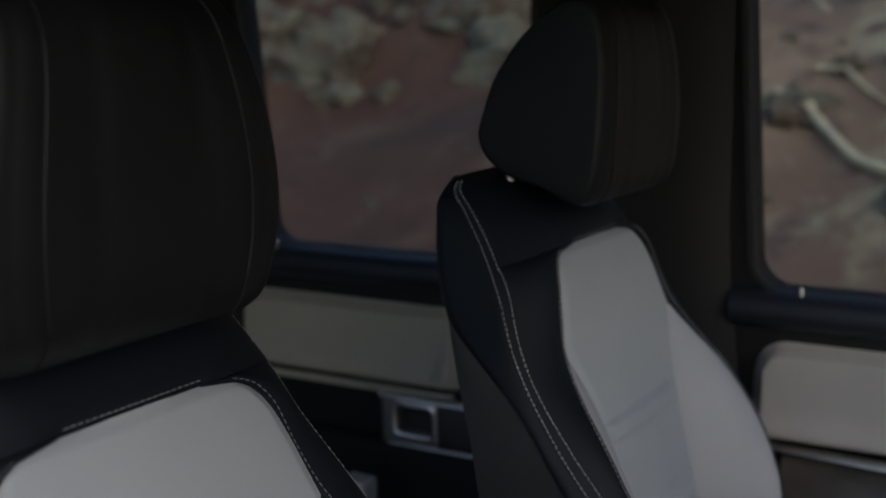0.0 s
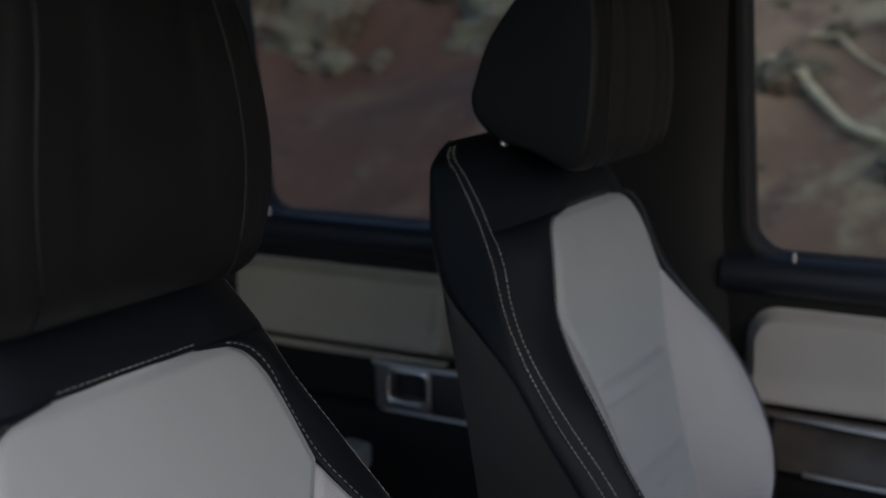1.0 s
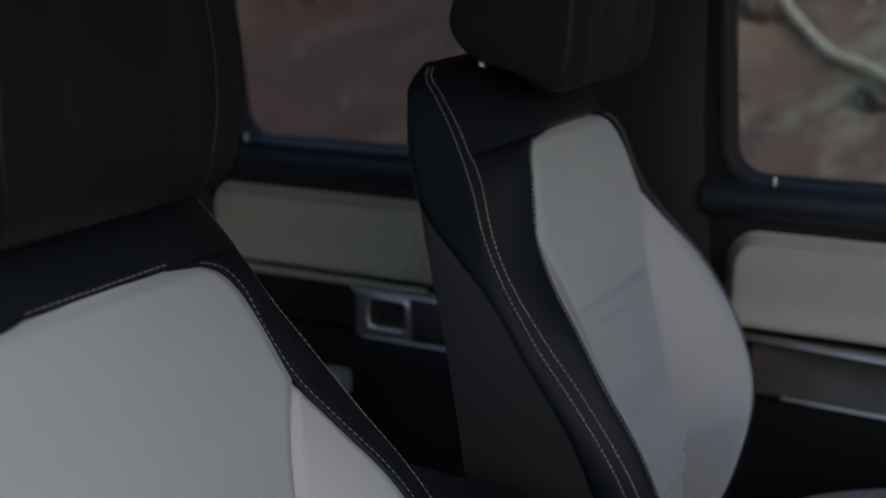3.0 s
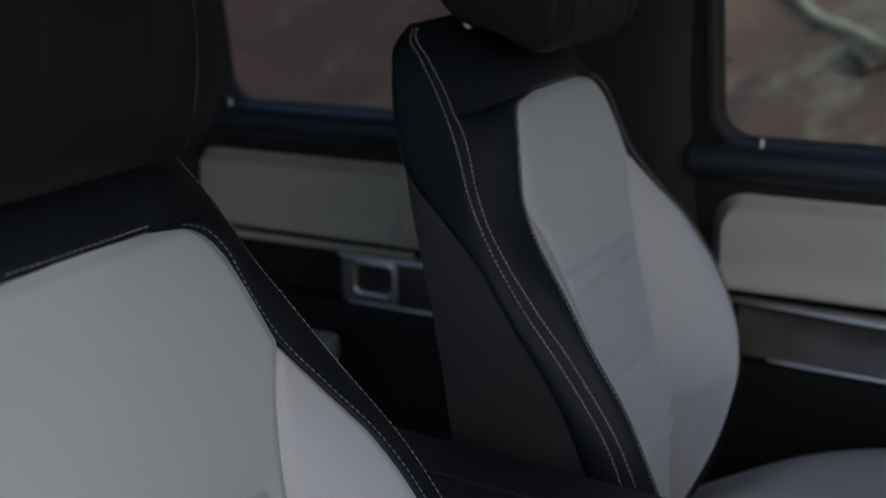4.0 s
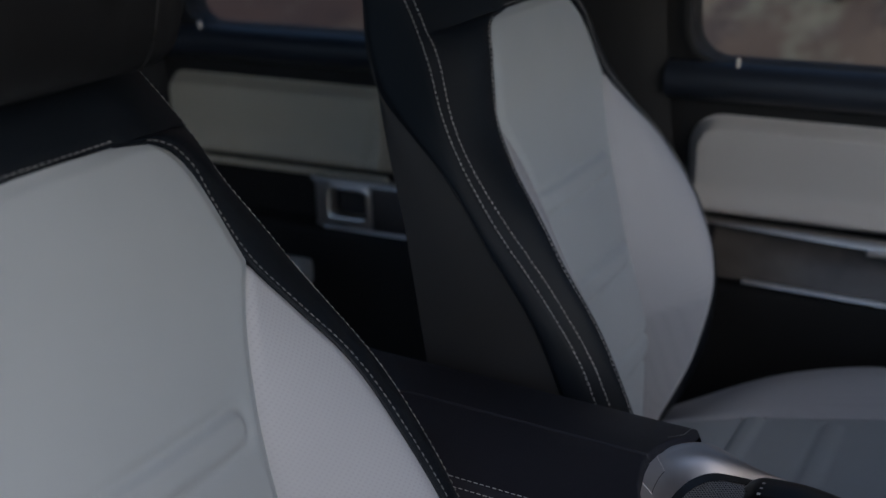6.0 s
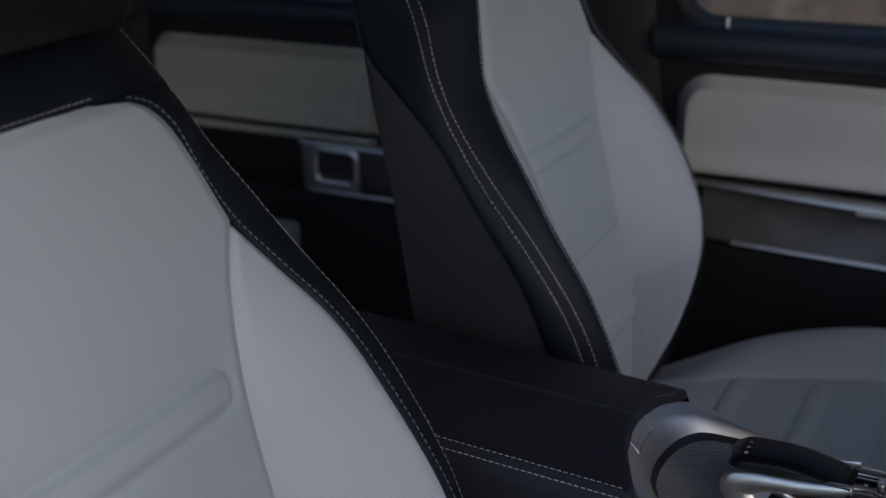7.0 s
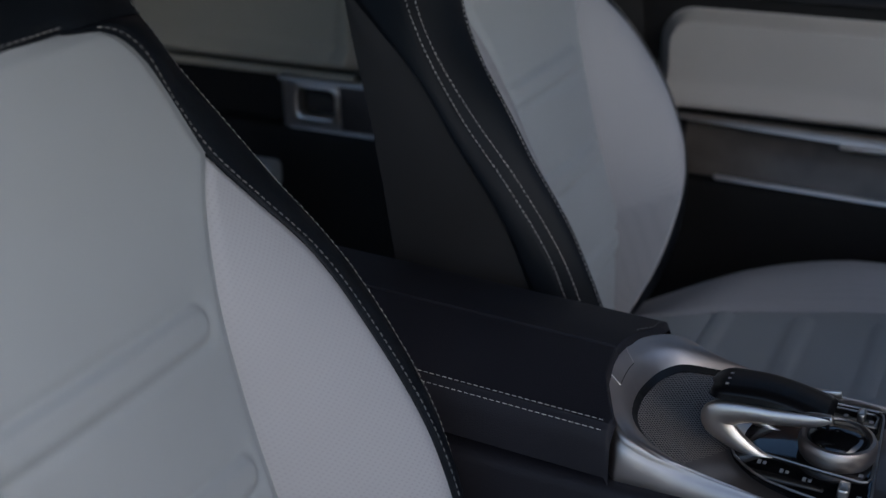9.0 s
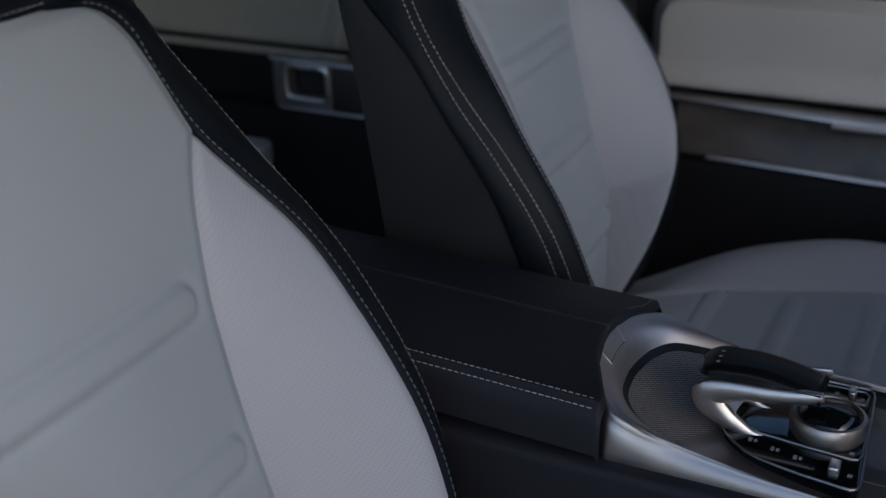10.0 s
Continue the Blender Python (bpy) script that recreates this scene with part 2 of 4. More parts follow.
ins_n = curve([(-0.06, -0.055), (0, -0.045), (0.1, -0.035), (0.2, -0.024), (0.3, -0.012), (0.375, -0.005), (0.45, 0.003), (0.487, 0.0)])
side_u = curve([(-0.06, 0.205), (0, 0.215), (0.1, 0.225), (0.3, 0.228), (0.4, 0.216), (0.46, 0.198), (0.52, 0.182), (0.56, 0.171), (0.585, 0.156), (0.602, 0.118)])
side_n = curve([(-0.06, -0.04), (0, 0.004), (0.095, 0.024), (0.205, 0.008), (0.28, -0.014), (0.345, -0.028), (0.40, -0.034), (0.46, -0.036), (0.52, -0.046), (0.56, -0.058), (0.602, -0.08)])
back_n = curve([(-0.06, -0.18), (0, -0.175), (0.14, -0.155), (0.24, -0.130), (0.3, -0.118), (0.4, -0.107), (0.45, -0.105), (0.54, -0.094), (0.58, -0.091), (0.602, -0.09)])
welt_n = curve([(-0.06, -0.008), (0.08, -0.010), (0.187, -0.012), (0.258, -0.028), (0.345, -0.050), (0.398, -0.076), (0.441, -0.100), (0.602, -0.088)])


inner_foot = curve([(-0.06, 0.018), (0.06, 0.017), (0.10, 0.014), (0.14, 0.010), (0.18, 0.008), (0.22, 0.006), (0.26, 0.002), (0.30, 0.0), (0.602, 0.0)])
fuller = curve([(-0.06, 1.1), (0.1, 1.1), (0.2, 1.3), (0.27, 1.4), (0.33, 0.85), (0.38, 0.3), (0.41, 0.0), (0.5, 0.0), (0.602, 0.0)])


def smooth01(t):
    t = min(max(t, 0.0), 1.0)
    return t * t * (3 - 2 * t)


def rib(u, w, s):
    """Height of the three stuffed bars pressed into the panel; each ends short of the seam on one side only."""
    u = u * s
    h = 0.0
    for c, half in ((0.270, 0.092), (0.153, 0.088), (0.037, 0.082)):
        dx = max(u - half + 0.012, -u - half - 0.03, 0.0)
        d = math.hypot(dx, w - c) - 0.0130
        h += 0.0036 * (1 - smooth01((d + 0.006) / 0.010)) - 0.0026 * math.exp(-((d - 0.0030) / 0.0058) ** 2)
    return h


def car_seat(s, x0, yc, z0, recline, label):
    seat = thing("car_seat", (x0 + 0.1, yc, 0.0), label, "car seat", "front seats")
    base = Vector((-0.1, 0, z0))
    N = Vector((math.cos(recline), 0, math.sin(recline)))
    W = Vector((-math.sin(recline), 0, math.cos(recline)))

    def P(u, n, w):
        return base + N * float(n) + W * float(w) + Vector((0, float(s * u), 0))

    def swell(w, side):
        return fuller(w) if s < 0 and side < 0 else 0.0

    def inner(w, side):
        """The passenger seat's inner bolster reaches further out and lower at its foot."""
        return inner_foot(w) if s > 0 and side < 0 else 0.0

    def brim(w, side):
        return edge_at(w, side) + 0.004 * swell(w, side) + inner(w, side) + (0.0075 * smooth01((0.22 - w) / 0.12) if s < 0 and side < 0 else 0.0)

    def brim_n(w, side):
        return edge_n(w) + 0.001 * swell(w, side) - (outer_drop(w) if side > 0 else 0.0) - 0.5 * inner(w, side)

    def reach(w, side):
        return side_at(w, side) + 0.006 * swell(w, side)

    def depth(w, side):
        return side_n(w) + 0.010 * swell(w, side) - (0.005 * math.exp(-((w - 0.452) / 0.032) ** 2) if s < 0 and side < 0 else 0.0)

    # pale middle panel, with pressed bars and a soft crown
    ws = list(np.linspace(-0.050, 0.46, 200)) + list(np.linspace(0.463, TOP, 12))
    back = part("backrest_core", bmesh_back(P, reach, depth), SHELL, seat, "black plastic seat shell")

    def front(k, w):
        side = 1 if k > 0 else -1
        u = k * seam_at(w, side)
        fall = min((1 - abs(k)) * seam_at(w, side) / 0.012, (TOP - w) / 0.012, 1)
        return P(u, ins_n(w) + 0.006 * (1 - k * k) + rib(u, w, s) - 0.004 * (1 - smooth01(fall)), w)
    part("centre_panel", grid(front, np.linspace(-1, 1, 90), ws), PALE, seat, "pale grey leather panel with pressed bars")
    # dark foot strip stands in for the shade between backrest and cushion
    part("panel_foot", grid(lambda k, w: front(k, w) - N * (0.3 * max(0.0, -0.050 - w)), np.linspace(-1, 1, 20), np.linspace(-0.11, -0.050, 10)), COVER, seat)
    # perforated bolsters
    cover = bmesh.new()
    for side in (-1, 1):
        def bolster(k, w, side=side):
            a, b = seam_at(w, side), brim(w, side)
            u = a + (b - a) * k
            dome = math.sin(k * math.pi / 2) ** 1.15 if side > 0 else 0.75 * k + 0.25 * math.sin(k * math.pi / 2)
            lift = ins_n(w) + (brim_n(w, side) - ins_n(w)) * dome
            bulge = (0.010 if side > 0 else 0.003) * math.sin(math.pi * min(k * 0.95, 1)) * smooth01((0.36 - w) / 0.1)
            groove = -0.004 * (1 - smooth01(k * (b - a) / 0.008)) - 0.003 * (1 - smooth01((1 - k) * (b - a) / 0.006))
            return P(side * u, lift + bulge + groove, w)
        def hem(k, side=side):
            return -0.050

        def pale(k, t):
            return bolster(k, hem(k) + (0.376 - hem(k)) * t)
        part("bolster", grid(pale, np.linspace(0, 1, 26), np.linspace(0, 1, 90)), PERF, seat, "pale perforated leather bolster")

        # pale cover really goes on here; black colour stands for the gap's shade
        def foot(k, t):
            return bolster(k, hem(k) - (0.12 + hem(k)) * t) - N * (0.025 * t)
        part("bolster_foot", grid(foot, np.linspace(0, 1, 16), np.linspace(0, 1, 12)), COVER, seat, "dark strip in place of the shaded gap below the bolster")

        def flank(k, w, side=side):
            a, b = brim(w, side), reach(w, side)
            u = a + (b - a) * k
            n = brim_n(w, side) + (depth(w, side) - brim_n(w, side)) * (1 - math.cos(k * math.pi / 2)) ** 0.9
            return P(side * u, n + 0.003 * math.sin(math.pi * k) - 0.002 * (1 - smooth01(k * 9)) - 0.002 * (1 - smooth01((1 - k) * 7)), w)
        wf = list(np.linspace(-0.06, 0.47, 100)) + list(np.linspace(0.472, TOP, 10))
        grid(flank, np.linspace(0, 1, 18), wf, cover)

        def cheek(k, w, side=side):
            a, b = reach(w, side), reach(w, side) + 0.008
            n = depth(w, side) + (min(welt_n(w), depth(w, side) - 0.004) - depth(w, side)) * k
            u = a + (b - a) * math.sin(k * math.pi * 0.62) - 0.002 * (1 - smooth01(k * 8)) - 0.003 * smooth01((k - 0.85) / 0.15)
            return P(side * u, n, w)
        part("side_cover", grid(cheek, np.linspace(0, 1, 16), np.linspace(-0.06, 0.602, 100)), COVER, seat, "black leather side cover")
        # seams: one beside the pale panel, two along the outer welt
        low = 0.14 if side > 0 else 0.0
        wl = np.linspace(low, 0.484, 150)
        part("stitching", stitches([flank(min((0.0046 if s < 0 else 0.0068) / max(reach(w, side) - brim(w, side), 0.02), 0.4), w) + 0.0008 * N for w in wl], [N] * len(wl), width=0.0007 if s < 0 else 0.0008), DIM_THREAD if s < 0 else THREAD, seat, "pale contrast stitching")
        wl = np.linspace(low, 0.596, 190)

        def facing(f, k, w):
            a, b = f(k + 0.02, w) - f(k - 0.02, w), f(k, w + 0.004) - f(k, w - 0.004)
            q = a.cross(b).normalized()
            return q if q.y * s * side + q.x * 0.6 > 0 else -q

        def upper(k, w, side=side):
            d = 0.0070 * (1 - k) / 0.16
            return crown(P, side, 1 - d / (side_u(w) - yoke_a(w)), w) if w > TOP else flank(1 - d / (reach(w, side) - brim(w, side)), w)
        for f, k in ((upper, 0.84), (cheek, 0.20 if s < 0 else 0.05)):
            part("stitching", stitches([f(k, w) + 0.0006 * facing(f, k, w) for w in wl], [facing(f, k, w) for w in wl]), DIM_THREAD if s < 0 else THREAD, seat, "pale contrast stitching")
        part("piping", tube([P(side * (brim(w, side) + 0.0012), brim_n(w, side) - 0.0012, w) for w in np.linspace(-0.05, TOP, 110)], 0.0015, 6), COVER, seat)
    part("piping", tube([P(u, 0.0005, TOP + 0.001) for u in np.linspace(-0.067, 0.067, 20)], 0.0015, 6), COVER, seat)
    part("stitching", stitches([P(u, 0.0012, TOP + 0.0034) for u in np.linspace(-0.066, 0.066, 30)], [N] * 30, width=0.0010), DIM_THREAD, seat, "pale contrast stitching")
    # black yoke over the shoulders
    ws2 = list(np.linspace(TOP, 0.585, 34)) + list(np.linspace(0.587, 0.602, 8))
    ks = list(np.linspace(0, 1, 18))
    for side in (-1, 1):
        grid(lambda k, w, side=side: crown(P, side, k, w), ks, ws2, cover)
    grid(lambda c, w: P(c * yoke_a(w), edge_n(w) - 0.002 * (1 - smooth01((w - TOP) / 0.01)), w), np.linspace(-1, 1, 25), ws2, cover)
    bmesh.ops.remove_doubles(cover, verts=cover.verts, dist=0.0003)
    part("leather_cover", cover, COVER, seat, "black leather cover of bolsters and shoulders")
    cushion(seat, s)
    headrest(seat, s, base)
    return seat


def yoke_a(w):
    return 0.066 + (0.35 * side_u(w) - 0.066) * smooth01((w - TOP) / 0.06)


def crown(P, side, k, w):
    """The black yoke above the pale panel, past its flat middle: k up to the welt."""
    a, b = yoke_a(w), side_u(w)
    n = edge_n(w) + (side_n(w) - edge_n(w)) * (1 - math.cos(k * math.pi / 2)) ** 0.9
    fade = 1 - smooth01((w - TOP) / 0.01)
    return P(side * (a + (b - a) * k), n + 0.003 * math.sin(math.pi * k) - 0.002 * fade * (1 - smooth01(k * 9)) - 0.002 * (1 - smooth01((1 - k) * 7)), w)


def bmesh_back(P, reach, depth):
    bm = bmesh.new()
    for side in (-1, 1):
        def shell(k, w, side=side):
            u0 = reach(w, side) + 0.004
            n0 = min(welt_n(w), depth(w, side) - 0.004)
            if k < 0.5:
                t = k / 0.5
                return P(side * (u0 + 0.002 * math.sin(math.pi * t)), n0 + (back_n(w) - n0) * t, w)
            t = (k - 0.5) / 0.5
            return P(side * u0 * (1 - t), back_n(w) - 0.018 * math.sin(t * math.pi / 2), w)
        grid(shell, np.linspace(0, 1, 21), np.linspace(-0.06, 0.602, 60), bm)
    bmesh.ops.remove_doubles(bm, verts=bm.verts, dist=0.0002)
    # close the top
    def lid(k, t):
        w = 0.602
        f, b = (edge_n(w) + (side_n(w) - edge_n(w)) * smooth01((abs(k) - 0.35) / 0.65)), back_n(w)
        return P(k * (side_u(w) + 0.004 * t), f + (b - f) * t, w + 0.002 * math.sin(math.pi * t))
    grid(lid, np.linspace(-1, 1, 30), np.linspace(0, 1, 5), bm)
    return bm


HEAD = [(-0.318, 0.852), (-0.303, 0.872), (-0.297, 0.91), (-0.295, 0.96), (-0.298, 1.015), (-0.307, 1.055), (-0.325, 1.076), (-0.35, 1.076), (-0.378, 1.060),
        (-0.410, 1.030), (-0.436, 0.990), (-0.449, 0.950), (-0.455, 0.925), (-0.446, 0.902), (-0.418, 0.880), (-0.37, 0.867), (-0.338, 0.853)]


def head_ring(u, grow=0.0, back=0.0):
    """The head restraint's outline in x and z at a place across it, seat space."""
    e = min(abs(u) / 0.128, 1.0)
    k = 0.86 + 0.14 * math.sqrt(max(0.0, 1 - max(0.0, (e - 0.72) / 0.28) ** 2.2)) + grow
    cx, cz = -0.365, 0.965
    out = []
    m = len(HEAD)
    for i in range(m):
        for t in (0.0, 0.25, 0.5, 0.75):
            p = [HEAD[(i + q) % m] for q in (-1, 0, 1, 2)]
            c = [0.5 * (2 * p[1][a] + (p[2][a] - p[0][a]) * t + (2 * p[0][a] - 5 * p[1][a] + 4 * p[2][a] - p[3][a]) * t * t + (3 * p[1][a] - p[0][a] - 3 * p[2][a] + p[3][a]) * t ** 3) for a in (0, 1)]
            out.append((cx + (c[0] - cx) * k + 0.076 - back, cz + (c[1] - cz) * (k * 0.5 + 0.5) - 0.020 - 0.25 * max(back, 0)))
    return out


def taper(z, s=1):
    """Narrowing of a head restraint towards its top."""
    return 1.0 - 0.13 * smooth01((z - 0.90) / 0.16) if s > 0 else 1.03 - 0.24 * smooth01((z - 0.90) / 0.17) - 0.04 * smooth01((0.885 - z) / 0.04)


def headrest(seat, s, base):
    back = 0.040 if s < 0 else 0.0
    us = [0.128 * math.sin(a) for a in np.linspace(-math.pi / 2, math.pi / 2, 41)]
    bm = bmesh.new()
    rings = []
    for u in us:
        dip = -0.0025 * sum(math.exp(-((abs(u) - c) / 0.0022) ** 2) for c in (0.112, 0.05))
        rings.append([bm.verts.new((x + (dip if x > -0.24 - back else 0), s * u * taper(z, s), z)) for x, z in head_ring(u, 0, back)])
    n = len(rings[0])
    for a, b in zip(rings, rings[1:]):
        for i in range(n):
            bm.faces.new((a[i], a[(i + 1) % n], b[(i + 1) % n], b[i]))
    bm.faces.new(rings[0]), bm.faces.new(rings[-1][::-1])
    head = part("headrest", bm, CLOTH, seat, "black leather head restraint")
    for u in (-0.090, 0.090):
        ring = head_ring(u, 0.004, back)[0:34]
        part("piping", tube([(x, s * u * taper(z, s), z) for x, z in ring], 0.0012, 6), CLOTH, head)
    for u in (-0.085, 0.085):
        part("headrest_post", tube([(-0.352, s * u, 0.80), (-0.352 - back * 0.6, s * u, 0.900)], 0.0052, 12), CHROME, head, "bright metal post")
        part("post_collar", tube([(-0.352, s * u, 0.828), (-0.352, s * u, 0.834)], 0.010, 14), TRIM, head)


def cushion(seat, s):
    """The seat's lower half: panel, bolsters, skirt and runners. Local x runs forward from the backrest's foot."""
    c_edge = curve([(-0.10, 0.07), (0.0, 0.135), (0.10, 0.190), (0.25, 0.215), (0.40, 0.20), (0.46, 0.17), (0.485, 0.13)])
    c_seam = curve([(-0.10, 0.03), (0.0, 0.05), (0.10, 0.095), (0.25, 0.125), (0.40, 0.125), (0.485, 0.10)])
    rise = curve([(-0.10, 0.245), (0.0, 0.260), (0.15, 0.272), (0.35, 0.290), (0.44, 0.280), (0.485, 0.23)])
    hump = curve([(-0.10, -0.03), (0.0, -0.008), (0.1, 0.018), (0.22, 0.031), (0.32, 0.018), (0.40, 0.002), (0.485, -0.01)])
    xs = list(np.linspace(-0.10, 0.485, 120))

    def bars(x, u):
        h = 0.0
        for c in (0.09, 0.185, 0.28):
            dx = max(abs(u) - 0.085, 0.0)
            d = math.hypot(dx, x - c) - 0.0115
            h += 0.0018 * (1 - smooth01((d + 0.004) / 0.006)) - 0.0014 * math.exp(-((d - 0.0025) / 0.0032) ** 2)
        return h
    part("cushion_panel", grid(lambda k, x: (x - 0.1, s * k * c_seam(x), rise(x) + bars(x, k * c_seam(x)) - 0.003 * smooth01((abs(k) - 0.9) / 0.1)), np.linspace(-1, 1, 60), xs), PALE, seat, "pale grey leather seat panel with pressed bars")
    for side in (-1, 1):
        def bol(k, x, side=side):
            a, b = c_seam(x), c_edge(x)
            return (x - 0.1, s * side * (a + (b - a) * k), rise(x) - 0.003 * (1 - smooth01(k * 10)) + hump(x) * math.sin(min(k, 1) * math.pi * 0.62))
        part("cushion_bolster", grid(bol, np.linspace(0, 1, 20), xs), PERF, seat, "pale perforated leather bolster")

        def wall(k, x, side=side):
            b = c_edge(x)
            top = rise(x) + hump(x) * math.sin(math.pi * 0.62)
            return (x - 0.1, s * side * (b + 0.028 * math.sin(k * math.pi / 2)), top - 0.02 * k - (top - 0.12) * k * k)
        part("cushion_side", grid(wall, np.linspace(0, 1, 14), xs), DARK, seat, "black leather cushion side")
    def nose(k, t):
        x, b = 0.485, c_edge(0.485) + 0.028
        return (x - 0.1 + 0.02 * math.sin(t * math.pi), s * k * b, 0.24 - 0.12 * t)
    part("cushion_front", grid(nose, np.linspace(-1, 1, 12), np.linspace(0, 1, 8)), DARK, seat)
    part("seat_base", box(-0.19, 0.36, -0.2, 0.2, 0.05, 0.14, 0.015), TRIM, seat)
    for u in (-0.17, 0.17):
        part("seat_runner", box(-0.24, 0.34, u - 0.02, u + 0.02, 0.0, 0.052, 0.006), SHELL, seat)


car_seat(1, -0.176, 0.38, 0.33, radians(22), "front passenger seat in black and pale grey leather, upright")
car_seat(-1, -0.170, -0.38, 0.325, radians(23.2), "front seat in black and pale grey leather beside the console")


# ---------------------------------------------------------------- car body round the seats
car = thing("car_body", (0, 0, 0), "dark boxy off-road car, its near front door open", "car", kind="structure")
part("floor", box(-2.0, 1.25, -0.80, 0.80, -0.06, 0.0, 0), CARPET, car, "black carpet floor", smooth=False)
# unseen roof, run forward past the windscreen top to dim the far seat
part("roof", box(-2.05, 0.98, -0.81, 0.86, 1.27, 1.33, 0.02), LINING, car, "dark roof lining, out of view, lengthened to cut the front light")
part("tailgate", box(-2.05, -1.99, -0.86, 0.86, -0.06, 1.27, 0.01), TRIM, car)
part("bulkhead", box(1.2, 1.26, -0.86, 0.86, -0.3, 0.62, 0.01), TRIM, car)
# unseen plain dashboard form, added to keep windscreen light off the cushions
def dash(y, i):
    prof = [(0.62, 0.30), (0.60, 0.44), (0.585, 0.60), (0.60, 0.67), (0.66, 0.695), (0.80, 0.695), (1.20, 0.64)]
    return (prof[i][0], y, prof[i][1])
part("dashboard", grid(dash, np.linspace(-0.80, 0.80, 10), range(7)), TRIM, car, "plain black dashboard form, out of view, added to shade the seats")
part("sill_beam", box(-2.0, 1.25, 0.80, 0.90, -0.30, 0.02, 0.01), PAINT, car)
part("sill_beam", box(-2.0, 1.25, -0.90, -0.80, -0.30, 0.0, 0.01), PAINT, car)
part("pillar_a", box(0.72, 0.80, 0.76, 0.86, 0.0, 1.28, 0.02), TRIM, car)
part("pillar_a", box(0.72, 0.80, -0.86, -0.76, 0.0, 1.28, 0.02), TRIM, car)
part("pillar_d", box(-2.0, -1.92, 0.76, 0.86, 0.0, 1.28, 0.02), TRIM, car)
part("quarter_panel", box(-2.0, -1.30, 0.80, 0.86, 0.0, 1.28, 0.01), TRIM, car)
part("near_side_panel", box(-2.0, -0.62, -0.86, -0.80, 0.0, 0.66, 0.01), TRIM, car)
part("near_pillar_b", box(-0.70, -0.62, -0.86, -0.79, 0.66, 1.28, 0.02), TRIM, car)


def pillar_trim(name, x0, x1, label):
    """A pillar cover with a rounded inner face that widens downwards."""
    def f(k, z):
        widen = 0.05 * smooth01((0.75 - z) / 0.35)
        a, b = x0 - 0.3 * widen, x1 + 0.5 * widen
        return (a + (b - a) * (0.5 + 0.5 * k), 0.80 - 0.024 * (1 - abs(k) ** 3.0), z)
    bm = grid(f, np.linspace(-1, 1, 25), np.linspace(0.0, 1.28, 40))
    return part(name, bm, TRIM, car, label)


pillar_trim("pillar_b", -0.60, -0.325, "black pillar trim")
pillar_trim("pillar_c", -1.36, -1.275, "black pillar trim")
part("pillar_core", box(-0.60, -0.33, 0.80, 0.86, 0.0, 1.28, 0.01), TRIM, car)
part("pillar_core", box(-1.36, -1.28, 0.80, 0.86, 0.0, 1.28, 0.01), TRIM, car)


def door(name, x0, x1, gx0, gx1, label, lean=0.0):
    d = thing(name, ((x0 + x1) / 2, 0.83, 0.0), label, "car door", kind="structure")
    off = -d.location.x

    def leaning(outline):
        return [(x - lean * (z - 0.66) if x < 0 else x, z) for x, z in outline]
    hole = leaning(rounded(gx0 + off, gx1 + off, 0.645, 1.14, 0.045))
    ob = part("door_shell", holed((x0 + off, x1 + off, 0.02, 1.25), hole, -0.018, 0.03), TRIM, d, "black door inner frame", smooth=False)
    g = part("window_pane", box(gx0 + off - 0.01 - 0.4 * lean, gx1 + off + 0.01, -0.002, 0.002, 0.62, 1.15, 0), GLASS, d, "clear glass side window", smooth=False)
    g.visible_shadow = False
    outer = leaning(rounded(gx0 + off - 0.010, gx1 + off + 0.010, 0.637, 1.15, 0.055))
    inner = leaning(rounded(gx0 + off, gx1 + off, 0.645, 1.14, 0.045))
    bm = bmesh.new()
    loops = [[bm.verts.new((x, y, z)) for x, z in lp] for lp, y in ((outer, -0.019), (outer, -0.027), (inner, -0.027), (inner, -0.015))]
    for a, b in zip(loops, loops[1:]):
        for i in range(len(a)):
            bm.faces.new((a[i], a[(i + 1) % len(a)], b[(i + 1) % len(a)], b[i]))
    part("window_seal", bm, SHELL, d, "black rubber window seal")
    # upper ledge, rounded towards the cabin
    prof = [(-0.016, 0.6445), (-0.026, 0.645), (-0.036, 0.642), (-0.045, 0.635), (-0.050, 0.624), (-0.051, 0.612), (-0.049, 0.602), (-0.042, 0.594), (-0.030, 0.588), (-0.016, 0.585)]
    bm = grid(lambda x, i: (x + off, prof[i][0], prof[i][1]), np.linspace(x0 + 0.012, x1 - 0.012, 30), range(len(prof)))
    part("door_ledge", bm, NAVY, d, "dark blue-black leather ledge")
    return d, off


def strip(x0, x1, off, y, z, h0, h1, fall, slope=0.38):
    """A metal strip with a flat face leaning back a little; it deepens from h0 to h1 and falls along its length."""
    def f(x, i):
        t = min((x - x0) / 0.30, 1.0)
        h = h0 + (h1 - h0) * t
        top = z + fall * (x - x0)
        lean = slope * h
        prof = [(y + 0.010, top + 0.0008), (y - 0.0005, top + 0.0006), (y - 0.0015, top - 0.0003), (y - 0.0015 - lean, top - h), (y - 0.0008 - lean, top - h - 0.0009), (y + 0.010, top - h - 0.001)]
        return (x + off, prof[i][0], prof[i][1])
    return grid(f, np.linspace(x0, x1, 40), range(6))


